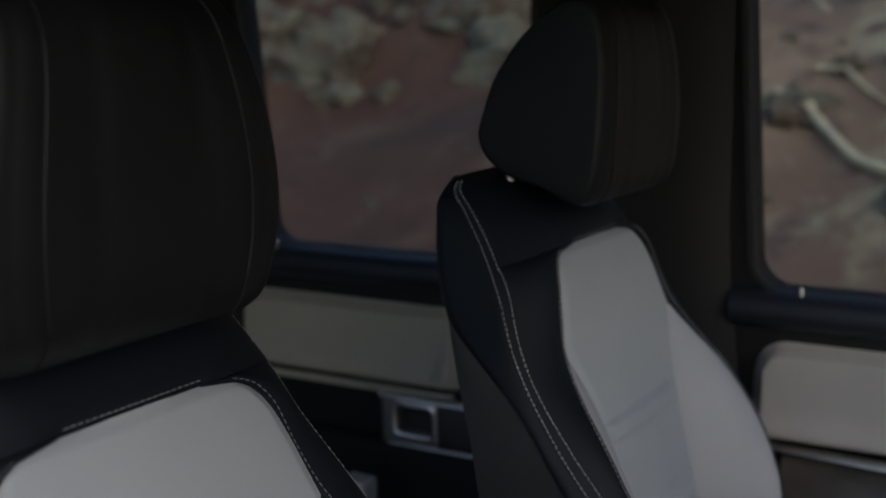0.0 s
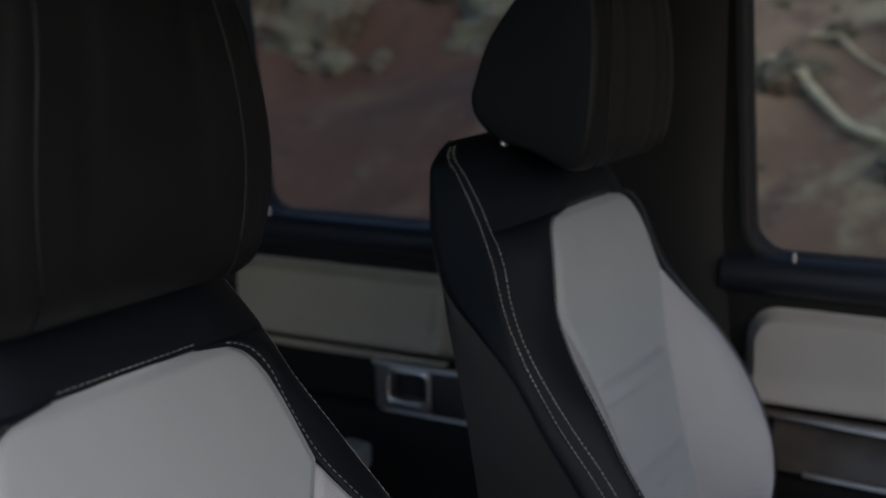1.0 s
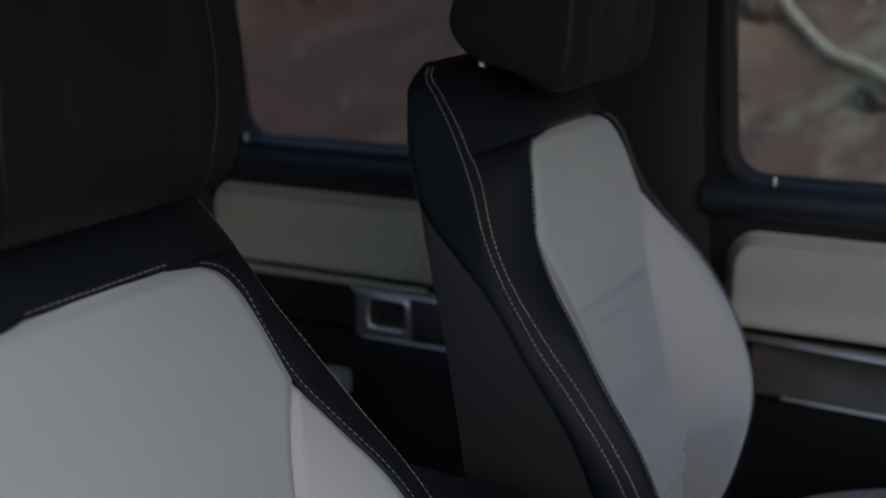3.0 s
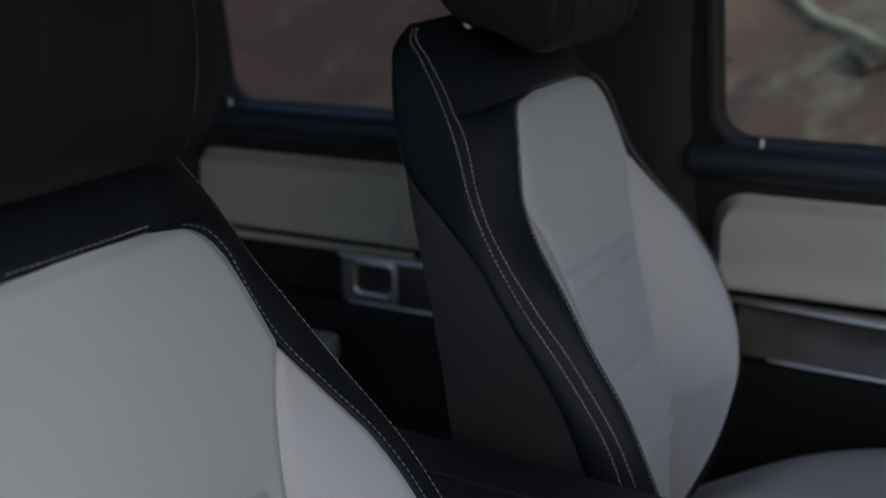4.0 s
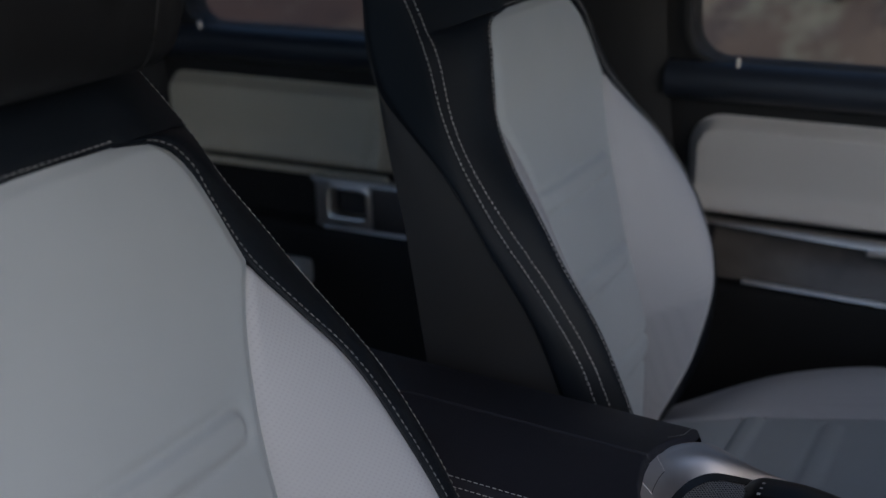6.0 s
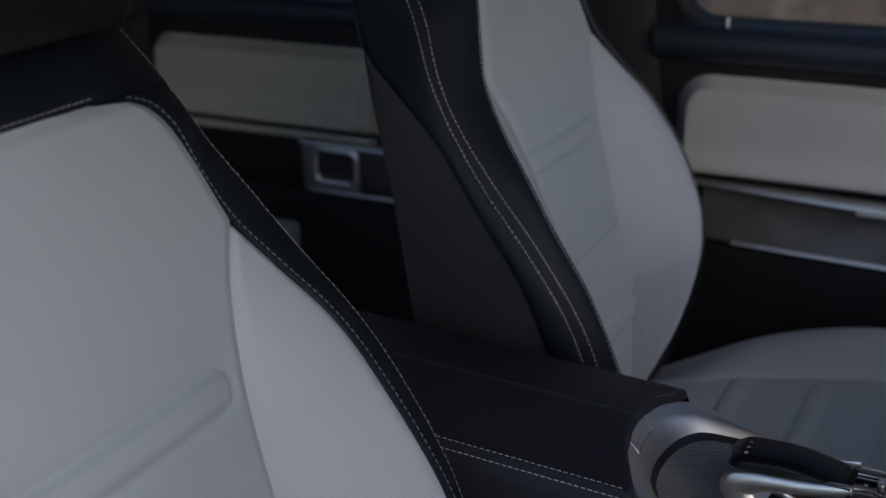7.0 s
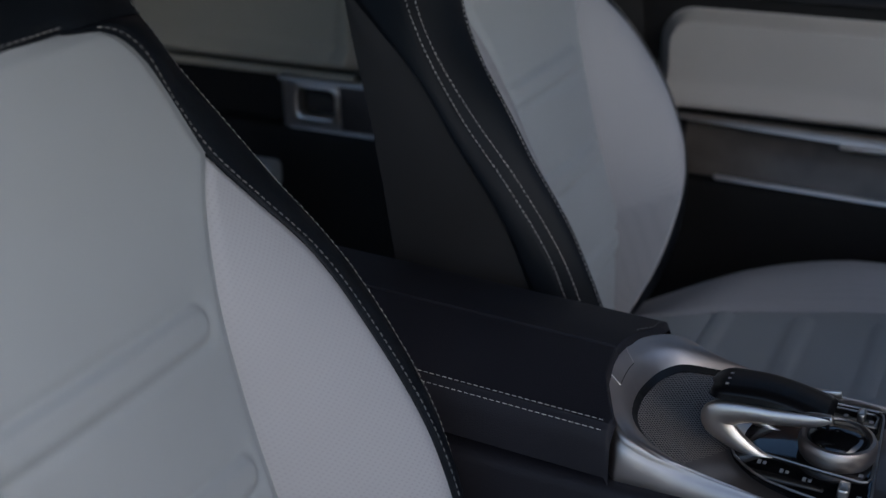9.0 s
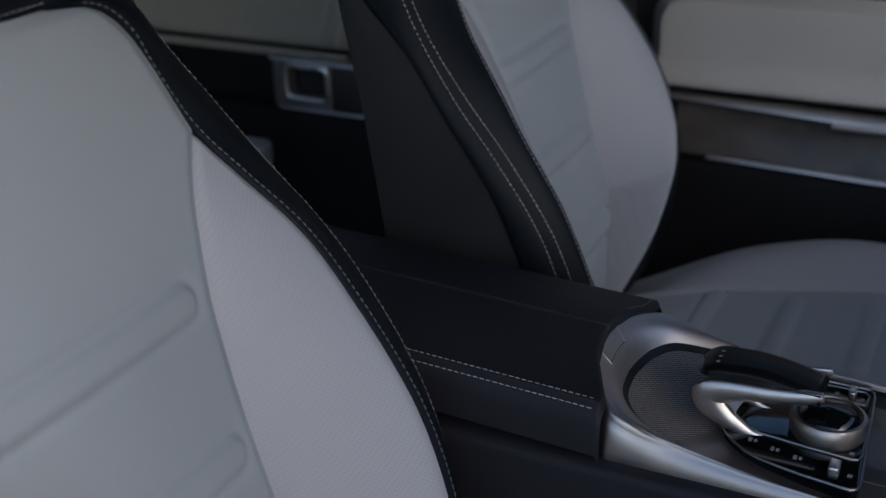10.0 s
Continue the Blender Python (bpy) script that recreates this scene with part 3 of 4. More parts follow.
def pad(d, off, x0, x1, z0, z1, r, mat, crease):
    """A padded panel with rounded corners that swells towards its foot."""
    hz, hx = (z1 - z0), (x1 - x0)

    def f(a, b):
        x = x0 + hx * a
        z = z0 + hz * b
        ex = min(a * hx, (1 - a) * hx)
        ez = min(b * hz, (1 - b) * hz)
        if ex < r and (1 - b) * hz < r:                        # rounded upper corners
            t = math.hypot(r - ex, r - (1 - b) * hz)
            m = max(r - ex, r - (1 - b) * hz)
            if t > 0:
                q = m / t
                cx = x0 + r if a < 0.5 else x1 - r
                x = cx + (x - cx) * q
                z = z1 - r + (z - z1 + r) * q
        soft = smooth01(min(ex, ez) / 0.018)
        belly = 0.016 * math.exp(-((b - 0.14) / 0.13) ** 2)
        groove = -0.005 * math.exp(-((a * hx - crease - 0.035 * b) / 0.0035) ** 2) if crease else 0
        return (x + off, -0.02 - 0.028 * soft - belly * soft - groove * soft, z)
    return part("door_pad", grid(f, np.linspace(0, 1, 90), np.linspace(0, 1, 44)), mat, d, "pale leather padded panel")


fd, off = door("door_front", -0.330, 0.72, -0.286, 0.62, "front passenger door with pale padded panel, closed", 0.055)
pad(fd, off, -0.284, 0.60, 0.416, 0.568, 0.050, PALE_DOOR, 0.0)
part("trim_strip", strip(-0.255, 0.62, off, -0.066, 0.4215, 0.0045, 0.0135, -0.010), CHROME, fd, "bright metal trim strip")
part("inlay", strip(-0.23, 0.62, off, -0.052, 0.410, 0.073, 0.075, -0.012, 0.27), PIANO, fd, "dark glossy wood inlay")
part("trim_strip", strip(-0.18, 0.62, off, -0.072, 0.3385, 0.0055, 0.0065, -0.020), CHROME, fd, "bright metal trim strip")
part("pull_edge", box(-0.01 + off, 0.25 + off, -0.084, -0.074, 0.401, 0.408, 0.003), CHROME, fd)
part("lower_pocket", box(-0.31 + off, 0.68 + off, -0.068, -0.018, 0.04, 0.330, 0.02, 3), TRIM, fd)
part("lock_pin", tube([(-0.215 + off, -0.036, 0.632), (-0.215 + off, -0.036, 0.652), (-0.215 + off, -0.036, 0.6540)], lambda t: 0.0031 if t < 0.9 else 0.0022, 10), EDGE, fd, "small bright lock pin")

rd, off = door("door_rear", -1.275, -0.60, -1.205, -0.655, "rear door with pale padded panel and metal handle, closed", 0.10)
pad(rd, off, -1.258, -0.786, 0.413, 0.559, 0.03, REAR_DOOR, 0.418)
part("pad_lip", tube([(x + off, -0.056, 0.411) for x in np.linspace(-1.22, -0.786, 12)], 0.007, 8), REAR_DOOR, rd)
part("armrest", box(-1.20 + off, -0.62 + off, -0.066, -0.018, 0.05, 0.318, 0.02, 3), TRIM, rd)
hd = part("handle_plate", holed((-0.914 + off, -0.70 + off, 0.326, 0.406), rounded(-0.885 + off, -0.812 + off, 0.346, 0.394, 0.010), -0.080, -0.058), HANDLE, rd, "satin metal door handle surround", smooth=False)
part("handle_rim", tube([(x, -0.080, z) for x, z in rounded(-0.889 + off, -0.808 + off, 0.342, 0.398, 0.013)] + [(-0.821 + off, -0.080, 0.342)], 0.0050, 8), CHROME, hd)
part("handle_bar", box(-0.803 + off, -0.66 + off, -0.0825, -0.060, 0.3275, 0.4045, 0.003), DECK, hd)
part("trim_strip", strip(-0.92, -0.64, off, -0.079, 0.4115, 0.006, 0.007, 0.0), CHROME, hd)
part("trim_strip", strip(-0.905, -0.64, off, -0.077, 0.326, 0.0035, 0.0045, 0.0), CHROME, hd)
part("handle_recess", box(-0.90 + off, -0.79 + off, -0.056, -0.03, 0.33, 0.41, 0.004), SHELL, hd)
part("lock_pin", tube([(-1.169 + off, -0.036, 0.632), (-1.169 + off, -0.036, 0.652), (-1.169 + off, -0.036, 0.6540)], lambda t: 0.0031 if t < 0.9 else 0.0022, 10), SATIN, rd, "small bright lock pin")


# ---------------------------------------------------------------- rear bench
bench = thing("rear_bench", (-1.215, 0, 0), "black leather rear bench seat with pale panels", "car seat")
def bench_cushion(k, a):
    return (-0.25 + 0.605 * a, k * 0.66, 0.285 - 0.20 * smooth01((a - 0.9) / 0.1) + 0.02 * math.sin(a * math.pi) - 0.05 * abs(k) ** 6)
part("bench_cushion", grid(bench_cushion, np.linspace(-1, 1, 40), np.linspace(0, 1, 24)), DARK, bench)
part("bench_bolster", box(0.303, 0.358, 0.602, 0.652, 0.26, 0.304, 0.010, 4), PALE, bench, "pale grey leather bolster")
part("bench_base", box(-0.25, 0.30, -0.62, 0.62, 0.0, 0.22, 0.02), TRIM, bench)
part("bench_back", box(-0.42, -0.22, -0.66, 0.66, 0.22, 0.84, 0.05, 4), DARK, bench)


# ---------------------------------------------------------------- centre console
console = thing("centre_console", (0, 0, 0), "black leather centre console with satin metal rim and rotary controller", "console")
MID = -0.010                                                  # the console's middle line
RIM_OUT = [(-0.0755, 0.0, 0.450), (-0.073, 0.030, 0.4488), (-0.065, 0.056, 0.4455), (-0.052, 0.078, 0.4395), (-0.038, 0.092, 0.431), (-0.015, 0.0930, 0.4195), (0.015, 0.0910, 0.4115), (0.06, 0.0920, 0.4050), (0.11, 0.0935, 0.4005), (0.22, 0.0955, 0.394), (0.45, 0.0955, 0.387)]
RIM_IN = [(-0.052, 0.0, 0.4165), (-0.050, 0.020, 0.4168), (-0.044, 0.042, 0.4175), (-0.030, 0.0625, 0.4165), (-0.004, 0.077, 0.410), (0.026, 0.085, 0.4045), (0.055, 0.088, 0.400), (0.085, 0.090, 0.3965), (0.13, 0.092, 0.393), (0.22, 0.094, 0.389), (0.45, 0.094, 0.383)]


def along(table):
    fs = [curve([(i, p[a]) for i, p in enumerate(table)]) for a in range(3)]
    return lambda v: Vector((fs[0](abs(v)), MID + fs[1](abs(v)) * (1 if v >= 0 else -1), fs[2](abs(v))))


rim_out, rim_in = along(RIM_OUT), along(RIM_IN)


def rim(k, v):
    """The rim's upper face: k 0 at the crest, 1 at the inner edge; v from one end of the U to the other."""
    return sweep(0.42 + 0.58 * k, v)


def sweep(k, v):
    """Section from the foot of the flank over a soft crest down to the inner edge."""
    o, i = rim_out(v), rim_in(v)
    wide = o.y - MID
    wide = math.copysign(min(abs(wide) * 1.10, 0.0985), wide)
    foot = Vector((o.x + 0.002, MID + wide, min(o.z - 0.001, 0.3885)))
    up, down = o.lerp(foot, 0.22), o.lerp(i, 0.22)
    swell = Vector((0.001, 0, 0.0030 * min(1.0, (o - i).length / 0.035)))
    if k < 0.3:
        return foot.lerp(up, k / 0.3) + Vector((0, math.copysign(0.10 * (up - foot).length, wide), 0.0)) * math.sin(math.pi * k / 0.3 * 0.9)
    if k > 0.55:
        t = (k - 0.55) / 0.45
        return down.lerp(i, t) + swell * math.sin(math.pi * t)
    t = (k - 0.3) / 0.25
    return up * (1 - t) ** 2 + o * (2 * t * (1 - t)) + down * t * t


vs = np.linspace(-10, 10, 201)
metal = part("console_rim", grid(sweep, np.linspace(0, 1, 30), vs), SATIN, console, "satin aluminium rim")
part("rim_lip", grid(lambda k, v: rim_in(v).lerp(Vector((max(0.045, rim_in(v).x), MID, rim_in(v).z)), 0.05 * k) - Vector((0, 0, 0.005 * k)), np.linspace(0, 1, 4), vs), PADM, metal)
for a, b in (((0.05, -0.80), (0.05, 0.75)), ((0.52, -1.10), (0.52, 0.55)), ((0.05, 0.75), (0.52, 0.55)), ((0.05, -0.80), (0.52, -1.10))):
    bright = a[1] * b[1] > 0
    part("hatch_line", tube([rim(a[0] + (b[0] - a[0]) * t, a[1] + (b[1] - a[1]) * t) + Vector((0, 0, 0.0002)) for t in np.linspace(0, 1, 12)], 0.00035, 5), CHROME if bright else GLOSS, metal)


def bowl(k, v):
    """The dished tray inside the rim, from its edge down to the middle."""
    e = rim_in(v)
    c = Vector((max(0.045, e.x), MID, 0.3935))
    p = e.lerp(c, 0.05 + 0.95 * k)
    top = e.z - 0.005
    p.z = top + (0.3935 - top) * smooth01(0.08 + k * 1.15) ** 0.8
    return p


part("mesh_bowl", grid(bowl, np.linspace(0, 1, 24), np.linspace(-4.3, 4.3, 100)), MESHM, console, "dark perforated mesh tray")
for side in (-1, 1):
    part("console_deck", grid(bowl, np.linspace(0, 1, 24), [side * v for v in np.linspace(4.3, 10, 70)]), DECK, console, "dark satin deck")
part("console_deck", box(0.06, 0.5, MID - 0.050, MID + 0.050, 0.37, 0.3931, 0.003), DECK, console)


def flat(outline, z0, z1, bevel=0.002):
    bm = slab([(x, y) for x, y in outline], z1, z0, bevel)
    for v in bm.verts:
        v.co = Vector((v.co.x, v.co.z, v.co.y))
    return bm


PLATE = [(0.034, -0.012), (0.0366, -0.0363), (0.0425, -0.048), (0.0512, -0.0574), (0.062, -0.0665), (0.0753, -0.0731), (0.094, -0.0782), (0.1122, -0.0817), (0.138, -0.0858), (0.1469, -0.0863), (0.1512, -0.083), (0.1526, -0.0758), (0.1488, -0.0137), (0.1446, 0.0558), (0.143, 0.0645), (0.1393, 0.0688), (0.1045, 0.069), (0.06, 0.05), (0.04, 0.022)]
plate = part("control_plate", flat(PLATE, 0.384, 0.399), GLOSS, console, "glossy black control plate")
part("plate_edge", tube([(x, y, 0.3995) for x, y in PLATE + PLATE[:1]], 0.0011, 6), EDGE, plate)
part("divider", tube([(0.0375, -0.035, 0.4), (0.0625, -0.0364, 0.4), (0.1093, -0.0425, 0.4), (0.1400, -0.0458, 0.4), (0.1460, -0.0440, 0.4), (0.1480, -0.0380, 0.4), (0.1455, 0.020, 0.4)], 0.0010, 6), EDGE, plate)
part("divider", tube([(0.104, 0.062, 0.4), (0.136, 0.062, 0.4), (0.140, 0.057, 0.4), (0.139, 0.040, 0.4), (0.131, 0.040, 0.4)], 0.0010, 6), EDGE, plate)
for x, y in ((0.0646, -0.0478), (0.0837, -0.0540), (0.1023, -0.0588)):
    part("button_mark", box(x - 0.0035, x - 0.0006, y - 0.0028, y + 0.0028, 0.3985, 0.3994, 0), LETTER, plate)
    part("button_mark", box(x + 0.0008, x + 0.0036, y - 0.0022, y + 0.0018, 0.3985, 0.3994, 0), LETTER, plate)
part("toggle", box(0.1270, 0.1355, -0.073, -0.058, 0.398, 0.4065, 0.002, 3), CHROME, plate, "bright metal toggle")
part("toggle", box(0.1235, 0.1300, 0.046, 0.060, 0.398, 0.4065, 0.002, 3), CHROME, plate, "bright metal toggle")
for x, y in ((0.1435, -0.0676), (0.140, -0.036), (0.1355, 0.0500), (0.114, 0.053)):
    part("button_mark", box(x - 0.0018, x + 0.0018, y - 0.0022, y + 0.0022, 0.3985, 0.3994, 0), LETTER, plate)


def turned(profile, centre, sides=40):
    """A turned form from (radius, height) pairs."""
    bm = grid(lambda a, i: (centre[0] + profile[i][0] * math.cos(a), centre[1] + profile[i][0] * math.sin(a), profile[i][1]), np.linspace(0, 2 * math.pi, sides + 1), range(len(profile)))
    bmesh.ops.remove_doubles(bm, verts=bm.verts, dist=0.00005)
    return bm


knob = part("rotary_knob", turned([(0.028, 0.398), (0.0305, 0.402), (0.0315, 0.408), (0.0310, 0.413), (0.029, 0.4165), (0.0265, 0.4172), (0.0250, 0.4150), (0.0245, 0.411)], (0.117, -0.0115)), SATIN, console, "satin metal rotary knob")
part("knob_cap", turned([(0.0250, 0.4125), (0.022, 0.4185), (0.015, 0.4225), (0.0001, 0.4235)], (0.117, -0.0115)), GLOSS, knob, "glossy black cap")


pad_top = curve([(0.012, 0.4490), (0.022, 0.4525), (0.04, 0.4550), (0.06, 0.4560), (0.088, 0.4520), (0.112, 0.4450)])


def rest_top(k, a):
    """The black pad of the palm rest: a from its rear to its front, k from its near foot over the top to its far foot."""
    end = math.sqrt(max(0.0, 1 - max(0.0, (0.16 - a) / 0.16) ** 2))
    x = 0.0125 + 0.0995 * a
    near, far = -0.0410 + 0.014 * (1 - end), 0.013 - 0.014 * (1 - end) - 0.006 * a
    top = pad_top(x) - 0.002 * (1 - end) - 0.006 * smooth01((a - 0.96) / 0.04)
    foot = 0.4435 + 0.0045 * a
    if k < 0.25:
        t = k / 0.25
        return (x + 0.002 * t * (1 - end), near + 0.0010 * t, foot + (top - 0.0055 - foot) * t)
    if k < 0.40:
        t = (k - 0.25) / 0.15 * math.pi / 2
        return (x + 0.002 * (1 - end), near + 0.0010 + 0.0110 * (1 - math.cos(t)), top - 0.0055 * (1 - math.sin(t)))
    if k < 0.70:
        t = (k - 0.40) / 0.30
        return (x, near + 0.012 + (far - 0.027 - near) * t * 0.9, top + 0.0006 * math.sin(math.pi * t))
    t = (k - 0.70) / 0.30
    y0 = near + 0.012 + (far - 0.027 - near) * 0.9
    return (x, y0 + (far - y0) * math.sin(t * math.pi / 2), top - (top - 0.438) * (1 - math.cos(t * math.pi / 2)))


pad_ob = part("palm_rest", grid(rest_top, np.linspace(0, 1, 60), np.linspace(0, 1, 60)), PADM, console, "black palm rest over the controller")


def bar(y, points):
    fs = [curve([(i, p[a]) for i, p in enumerate(points)]) for a in range(3)]
    return [Vector((fs[0](t), y, fs[1](t))) for t in np.linspace(0, len(points) - 1, 72)], fs[2], len(points) - 1


def blade(line, radius, last, flat):
    """A tapering bar, thicker in its own plane than across it."""
    bm = bmesh.new()
    rings = []
    for i, p in enumerate(line):
        d = (line[min(i + 1, len(line) - 1)] - line[max(i - 1, 0)]).normalized()
        up = d.cross(Vector((0, 1, 0)))
        r = radius(i / (len(line) - 1) * last)
        rings.append([bm.verts.new(p + up * (r * math.cos(q)) + Vector((0, flat * min(1.0, r / 0.008) * math.sin(q), 0))) for q in np.linspace(0, 2 * math.pi, 20, endpoint=False)])
    for a, b in zip(rings, rings[1:]):
        for k in range(20):
            bm.faces.new((a[k], a[(k + 1) % 20], b[(k + 1) % 20], b[k]))
    bm.faces.new(rings[0][::-1]), bm.faces.new(rings[-1])
    return bm


HOOK = [(0.1135, 0.4450, 0.0042), (0.095, 0.4412, 0.0068), (0.070, 0.4380, 0.0080), (0.050, 0.4360, 0.0090), (0.035, 0.4325, 0.0112), (0.0240, 0.4270, 0.0136), (0.0250, 0.4195, 0.0130), (0.0335, 0.4120, 0.0104), (0.0440, 0.4055, 0.0080), (0.0570, 0.3990, 0.0056), (0.0720, 0.3955, 0.0030)]
near_bar, hook_r, last = bar(-0.0375, HOOK)
far_bar, _, _ = bar(0.006, HOOK)
part("palm_rest_side", blade(near_bar, hook_r, last, 0.0062), CHROME, pad_ob, "satin metal side")
part("palm_rest_side", blade(far_bar, lambda t: 0.7 * hook_r(t), last, 0.004), CHROME, pad_ob, "satin metal side")
part("palm_rest_web", grid(lambda k, i: near_bar[i].lerp(far_bar[i], k) + Vector((-0.004 * math.sin(k * math.pi), 0, 0.0)), np.linspace(0, 1, 10), range(26, 60)), CHROME, pad_ob)
for i in range(3):
    part("button_mark", box(0.0265, 0.0290, -0.031 + 0.009 * i, -0.0288 + 0.009 * i, pad_top(0.0278) - 0.001, pad_top(0.0278) + 0.0009, 0), LETTER, pad_ob)


def front_end(y, limit=-0.0425):
    """Where the armrest ends against the rim, by the distance from the console's middle."""
    return min(limit, float(np.interp(min(abs(y), 0.104), [p[1] for p in RIM_OUT[:6]], [p[0] for p in RIM_OUT[:6]])) + 0.003)


ARM = [(0.0, 0.4478), (0.0025, 0.4507), (0.02, 0.4508), (0.05, 0.4482), (0.08, 0.4450), (0.100, 0.4418), (0.1075, 0.4400), (0.1090, 0.4376), (0.1110, 0.4368), (0.1145, 0.4320), (0.1168, 0.4210), (0.1175, 0.395)]


def arm_point(y, z, x, side):
    """A point of the armrest, which climbs a little towards the rear."""
    d = y * 0.911
    climb = 0.045 * max(0.0, -0.04 - x)
    return (x, MID + side * d + 0.006 * (1 - y / 0.1175), z + climb - (0.004 * smooth01(y / 0.1) if side > 0 else 0.0))


def arm(i, a):
    side = 1 if i >= 0 else -1
    y, z = ARM[min(abs(i), len(ARM) - 1)]
    x = -0.50 + (front_end(y * 0.911, -0.054 if side > 0 else -0.0425) + 0.50) * a
    return arm_point(y, z - 0.007 * smooth01((a - 0.990) / 0.010) ** 2, x, side)


cols = list(range(-len(ARM) + 1, len(ARM)))
part("armrest", grid(arm, cols, list(np.linspace(0, 0.98, 40)) + [0.984, 0.988, 0.991, 0.994, 0.997, 1.0]), DARK, console, "black leather split armrest")
for y, z, n in ((0.1060, 0.4404, (0, -0.3, 1)), (0.1125, 0.4349, (0, -0.8, 0.6))):
    part("stitching", stitches([Vector(arm_point(y, z + 0.0007, x, -1)) for x in np.linspace(-0.49, front_end(y * 0.911) - 0.007, 60)], [n] * 60, 0.0040, 0.0018, 0.0007, 0.0004), THREAD, console, "pale contrast stitching")
part("stitching", stitches([Vector(arm_point(y, np.interp(y, [p[0] for p in ARM], [p[1] for p in ARM]) + 0.0004, front_end(y * 0.911, -0.054) - 0.008, 1)) for y in np.linspace(0.055, 0.110, 30)], [(0, 0.2, 1)] * 30, 0.0036, 0.0018, 0.0007, 0.0003), DIM_THREAD, console, "pale contrast stitching")
part("console_body", box(-0.52, 0.85, -0.1225, 0.1025, 0.0, 0.3890, 0.010, 3), DARK, console, "black leather console side")


# ---------------------------------------------------------------- outside
def ground_z(x, y):
    d = max(0.0, y - 2.2)
    rise = 0.62 * d if d < 40 else 0.62 * 40 + 0.15 * (d - 40)
    rough = noise.fractal(Vector((x * 0.35, y * 0.35, 0.3)), 1.0, 2.0, 4) * min(d * 0.25, 0.9)
    return -0.75 + rise + rough


gx = sorted(set([round(v, 3) for v in np.linspace(-22, 14, 120)] + [-2000, -600, -150, -60, 60, 150, 600, 2000]))
gy = sorted(set([round(v, 3) for v in np.linspace(-6, 22, 100)] + [-2000, -600, -150, -40, 40, 80, 200, 700, 2000]))
def mottled(name, tones, scale, bump):
    """Loose ground: broad patches of one tone, broken up by finer grain of the next."""
    m = material(name, tones[0], 0.95, vary=0.3, scale=scale, bump=bump, bump_scale=9, second=tones[1])
    n, l = m.node_tree.nodes, m.node_tree.links
    b = n["Principled BSDF"]
    old = b.inputs["Base Color"].links[0].from_socket
    for k, (tone, sc, lo, hi) in enumerate(tones[2:]):
        tex = n.new("ShaderNodeTexNoise")
        tex.inputs["Scale"].default_value, tex.inputs["Detail"].default_value, tex.inputs["Roughness"].default_value = sc, 6, 0.6
        l.new(n["Texture Coordinate"].outputs["Object"], tex.inputs["Vector"])
        rng_node = n.new("ShaderNodeMapRange")
        rng_node.inputs["From Min"].default_value, rng_node.inputs["From Max"].default_value = lo, hi
        l.new(tex.outputs["Fac"], rng_node.inputs["Value"])
        mix = n.new("ShaderNodeMix")
        mix.data_type = "RGBA"
        l.new(rng_node.outputs["Result"], mix.inputs[0])
        l.new(old, mix.inputs[6])
        mix.inputs[7].default_value = (*tone, 1)
        old = mix.outputs[2]
    l.new(old, b.inputs["Base Color"])
    return m


SOIL = mottled("dry_hillside", [(0.068, 0.031, 0.020), (0.108, 0.058, 0.037), ((0.125, 0.092, 0.060), 2.6, 0.55, 0.75), ((0.045, 0.028, 0.022), 5.5, 0.55, 0.75), ((0.19, 0.15, 0.11), 9.0, 0.62, 0.78)], 1.3, 0.6)
ROCK = mottled("lichened_rock", [(0.105, 0.10, 0.072), (0.18, 0.18, 0.13), ((0.085, 0.060, 0.044), 3.2, 0.45, 0.60), ((0.23, 0.23, 0.165), 7.0, 0.58, 0.74)], 2.4, 0.6)
# made-up ground out of view, its grey chosen for the light it throws back
BOUNCE_GROUND = mottled("unseen_grey_ground", [(0.085, 0.085, 0.088), (0.13, 0.13, 0.132), ((0.06, 0.06, 0.06), 8.0, 0.5, 0.7)], 2.0, 0.6)
SCREE = mottled("pale_scree", [(0.21, 0.138, 0.092), (0.28, 0.198, 0.130), ((0.31, 0.28, 0.18), 2.2, 0.50, 0.66), ((0.10, 0.068, 0.052), 4.5, 0.50, 0.64), ((0.29, 0.225, 0.155), 9.0, 0.58, 0.72)], 1.3, 0.6)
WOOD = material("bleached_wood", (0.44, 0.40, 0.265), 0.85, vary=0.35, scale=6, bump=0.4, bump_scale=40)
ground = part("ground", grid(lambda x, y: (x, y, ground_z(x, y)), gx, gy), SOIL)
ground.data.materials.append(BOUNCE_GROUND)
ground.data.materials.append(SCREE)
for p in ground.data.polygons:
    if p.center.y < 2.0:
        p.material_index = 1
    elif p.center.x > -1.9 - 0.5 * noise.noise(p.center * 0.9):
        p.material_index = 2
tagged(ground, "made-up grey ground, out of view, below a brown dry hillside of soil and rock", "ground", kind="structure")


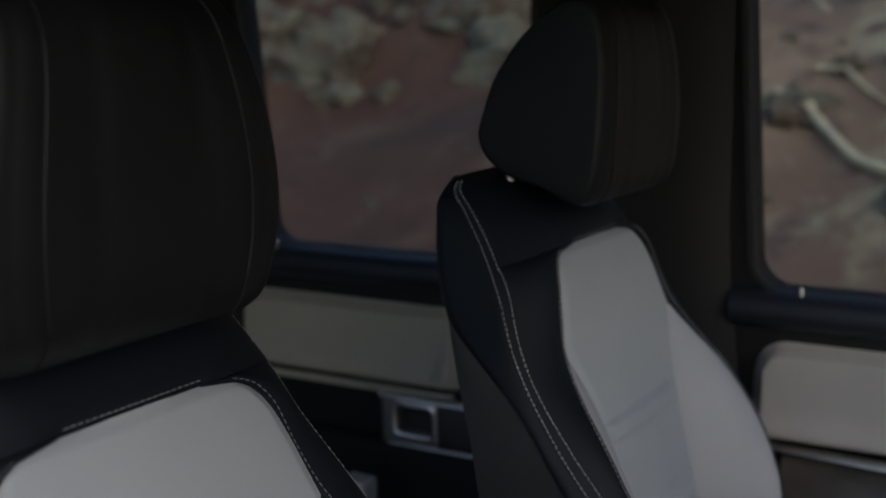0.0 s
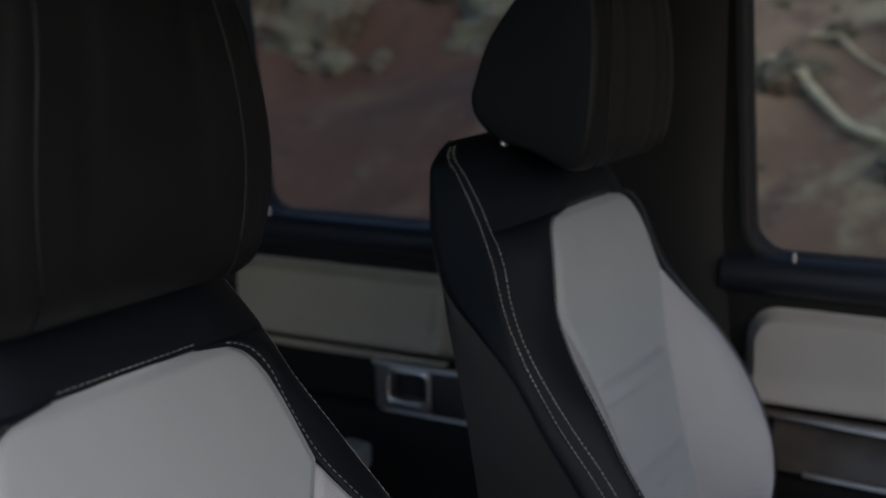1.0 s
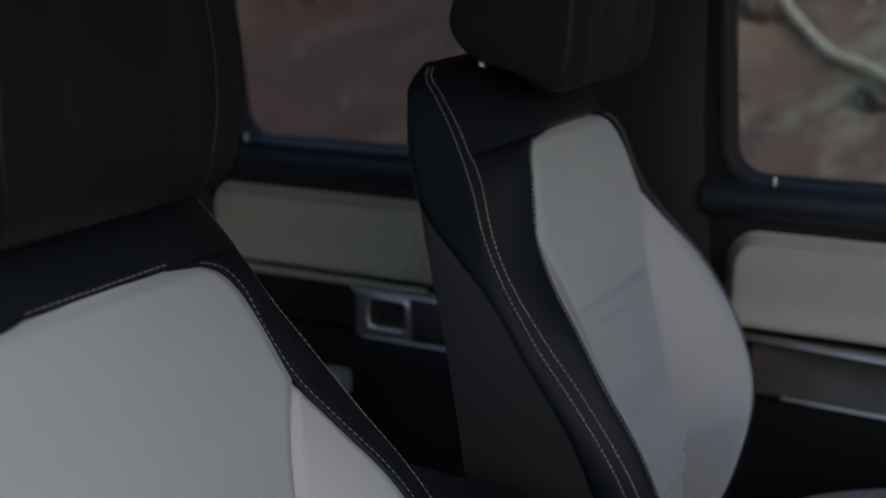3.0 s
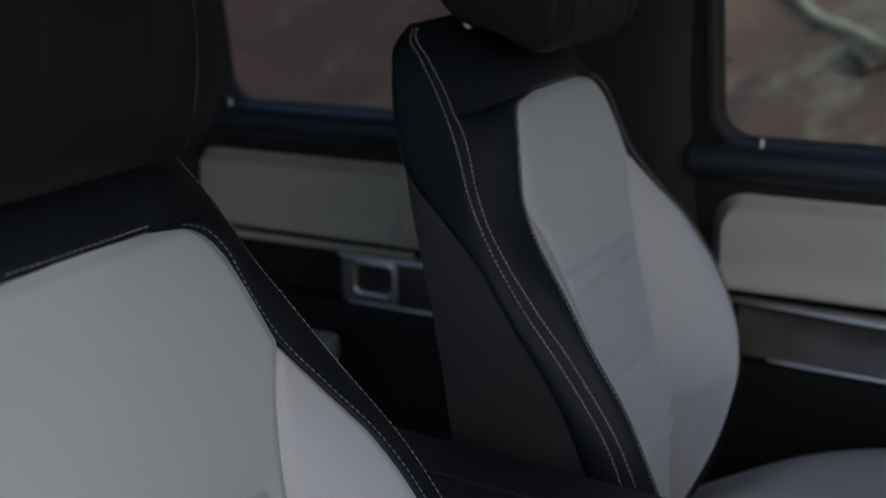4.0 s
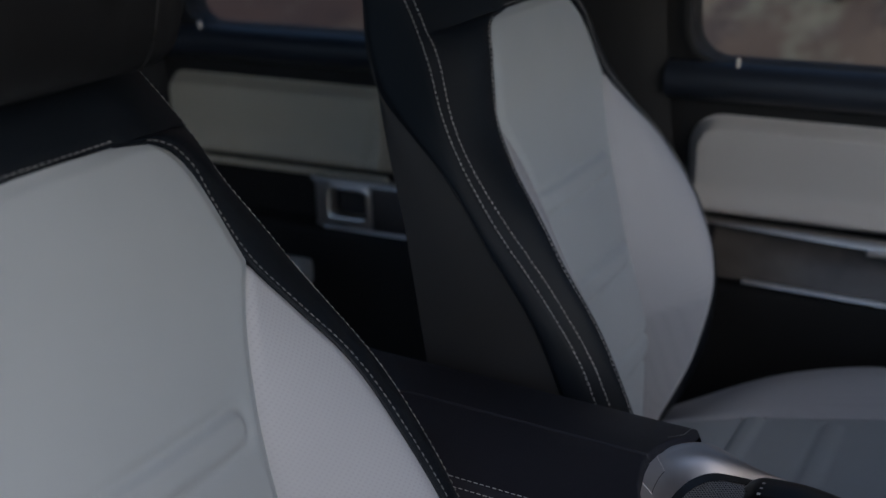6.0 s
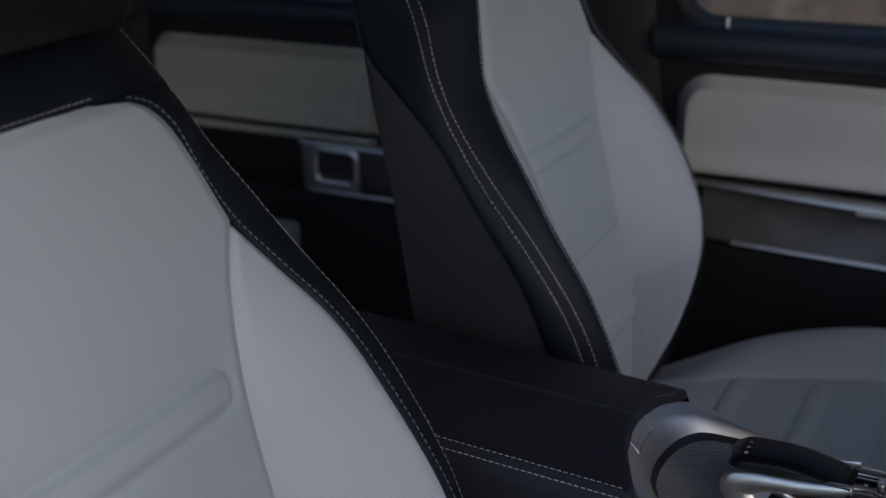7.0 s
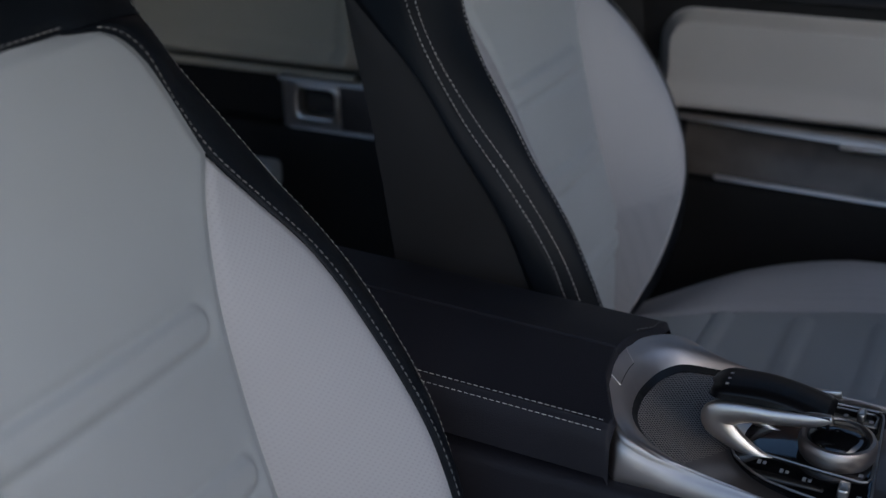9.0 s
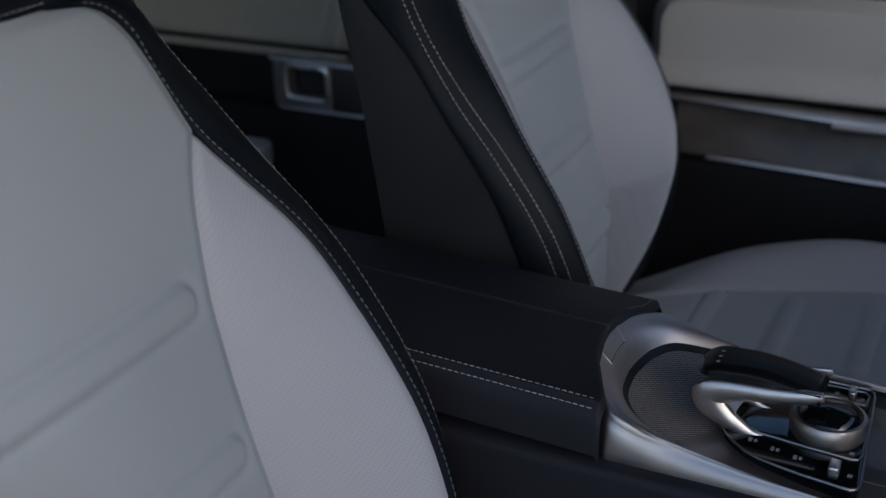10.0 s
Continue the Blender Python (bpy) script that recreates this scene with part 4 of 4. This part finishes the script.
def boulder(x, y, r, seed, sunk=0.12):
    bm = bmesh.new()
    bmesh.ops.create_icosphere(bm, subdivisions=4, radius=r)
    for v in bm.verts:
        d = v.co.normalized()
        v.co *= 1 + 0.62 * noise.fractal(d * 1.7 + Vector((seed, 0, 0)), 0.7, 2.1, 6)
        v.co.z *= 0.75
        v.co.y *= 0.7
    ob = part("boulder", bm, ROCK)
    ob.location = (x, y, ground_z(x, y) - sunk * r)
    return tagged(ob, "grey-green lichened boulder on the brown slope", "rock", "boulders on the slope")


rng = random.Random(4)
for i in range(20):
    boulder(-5.4 + 2.8 * rng.random(), 5.1 + 1.2 * rng.random(), 0.26 + 0.24 * rng.random() ** 1.4, i * 3.7, 0.45)
for i in range(14):
    boulder(-5.2 + 2.6 * rng.random(), 4.8 + 0.6 * rng.random(), 0.07 + 0.10 * rng.random(), 120 + i * 3.7, 0.30)
for i in range(26):
    boulder(-3.2 + 4.2 * rng.random(), 3.6 + 2.8 * rng.random(), 0.03 + 0.12 * rng.random() ** 2, 200 + i * 2.3)


def branch(points, r, label):
    pts = []
    for (x0, y0), (x1, y1) in zip(points, points[1:]):
        for t in np.linspace(0, 1, 8, endpoint=False):
            x, y = x0 + (x1 - x0) * t, y0 + (y1 - y0) * t
            w = noise.noise(Vector((x * 4, y * 4, r * 50))) * 0.05
            pts.append((x, y + w, ground_z(x, y + w) + r + 0.02 + 0.5 * w))
    return tagged(part("fallen_branch", tube(pts, lambda t: r * (1 - 0.6 * t) * (1 + 0.5 * noise.noise(Vector((t * 17, r * 90, 0)))), 9), WOOD), label, "branch", "branches on the slope")


branch([(-1.22, 4.34), (-1.15, 4.29), (-1.02, 4.17), (-0.85, 4.02), (-0.67, 3.87), (-0.45, 3.70), (-0.1, 3.5)], 0.030, "thick bleached branch lying down the brown slope")
branch([(-1.10, 4.52), (-0.98, 4.50), (-0.86, 4.40), (-0.70, 4.25)], 0.015, "thin bleached branch lying on the brown slope")
branch([(-1.34, 5.25), (-1.26, 5.18), (-1.18, 5.10)], 0.022, "thin bleached branch lying on the brown slope")
for i in range(30):
    boulder(-1.8 + 1.6 * rng.random(), 3.6 + 2.2 * rng.random(), 0.02 + 0.08 * rng.random() ** 1.6, 400 + i * 1.9)
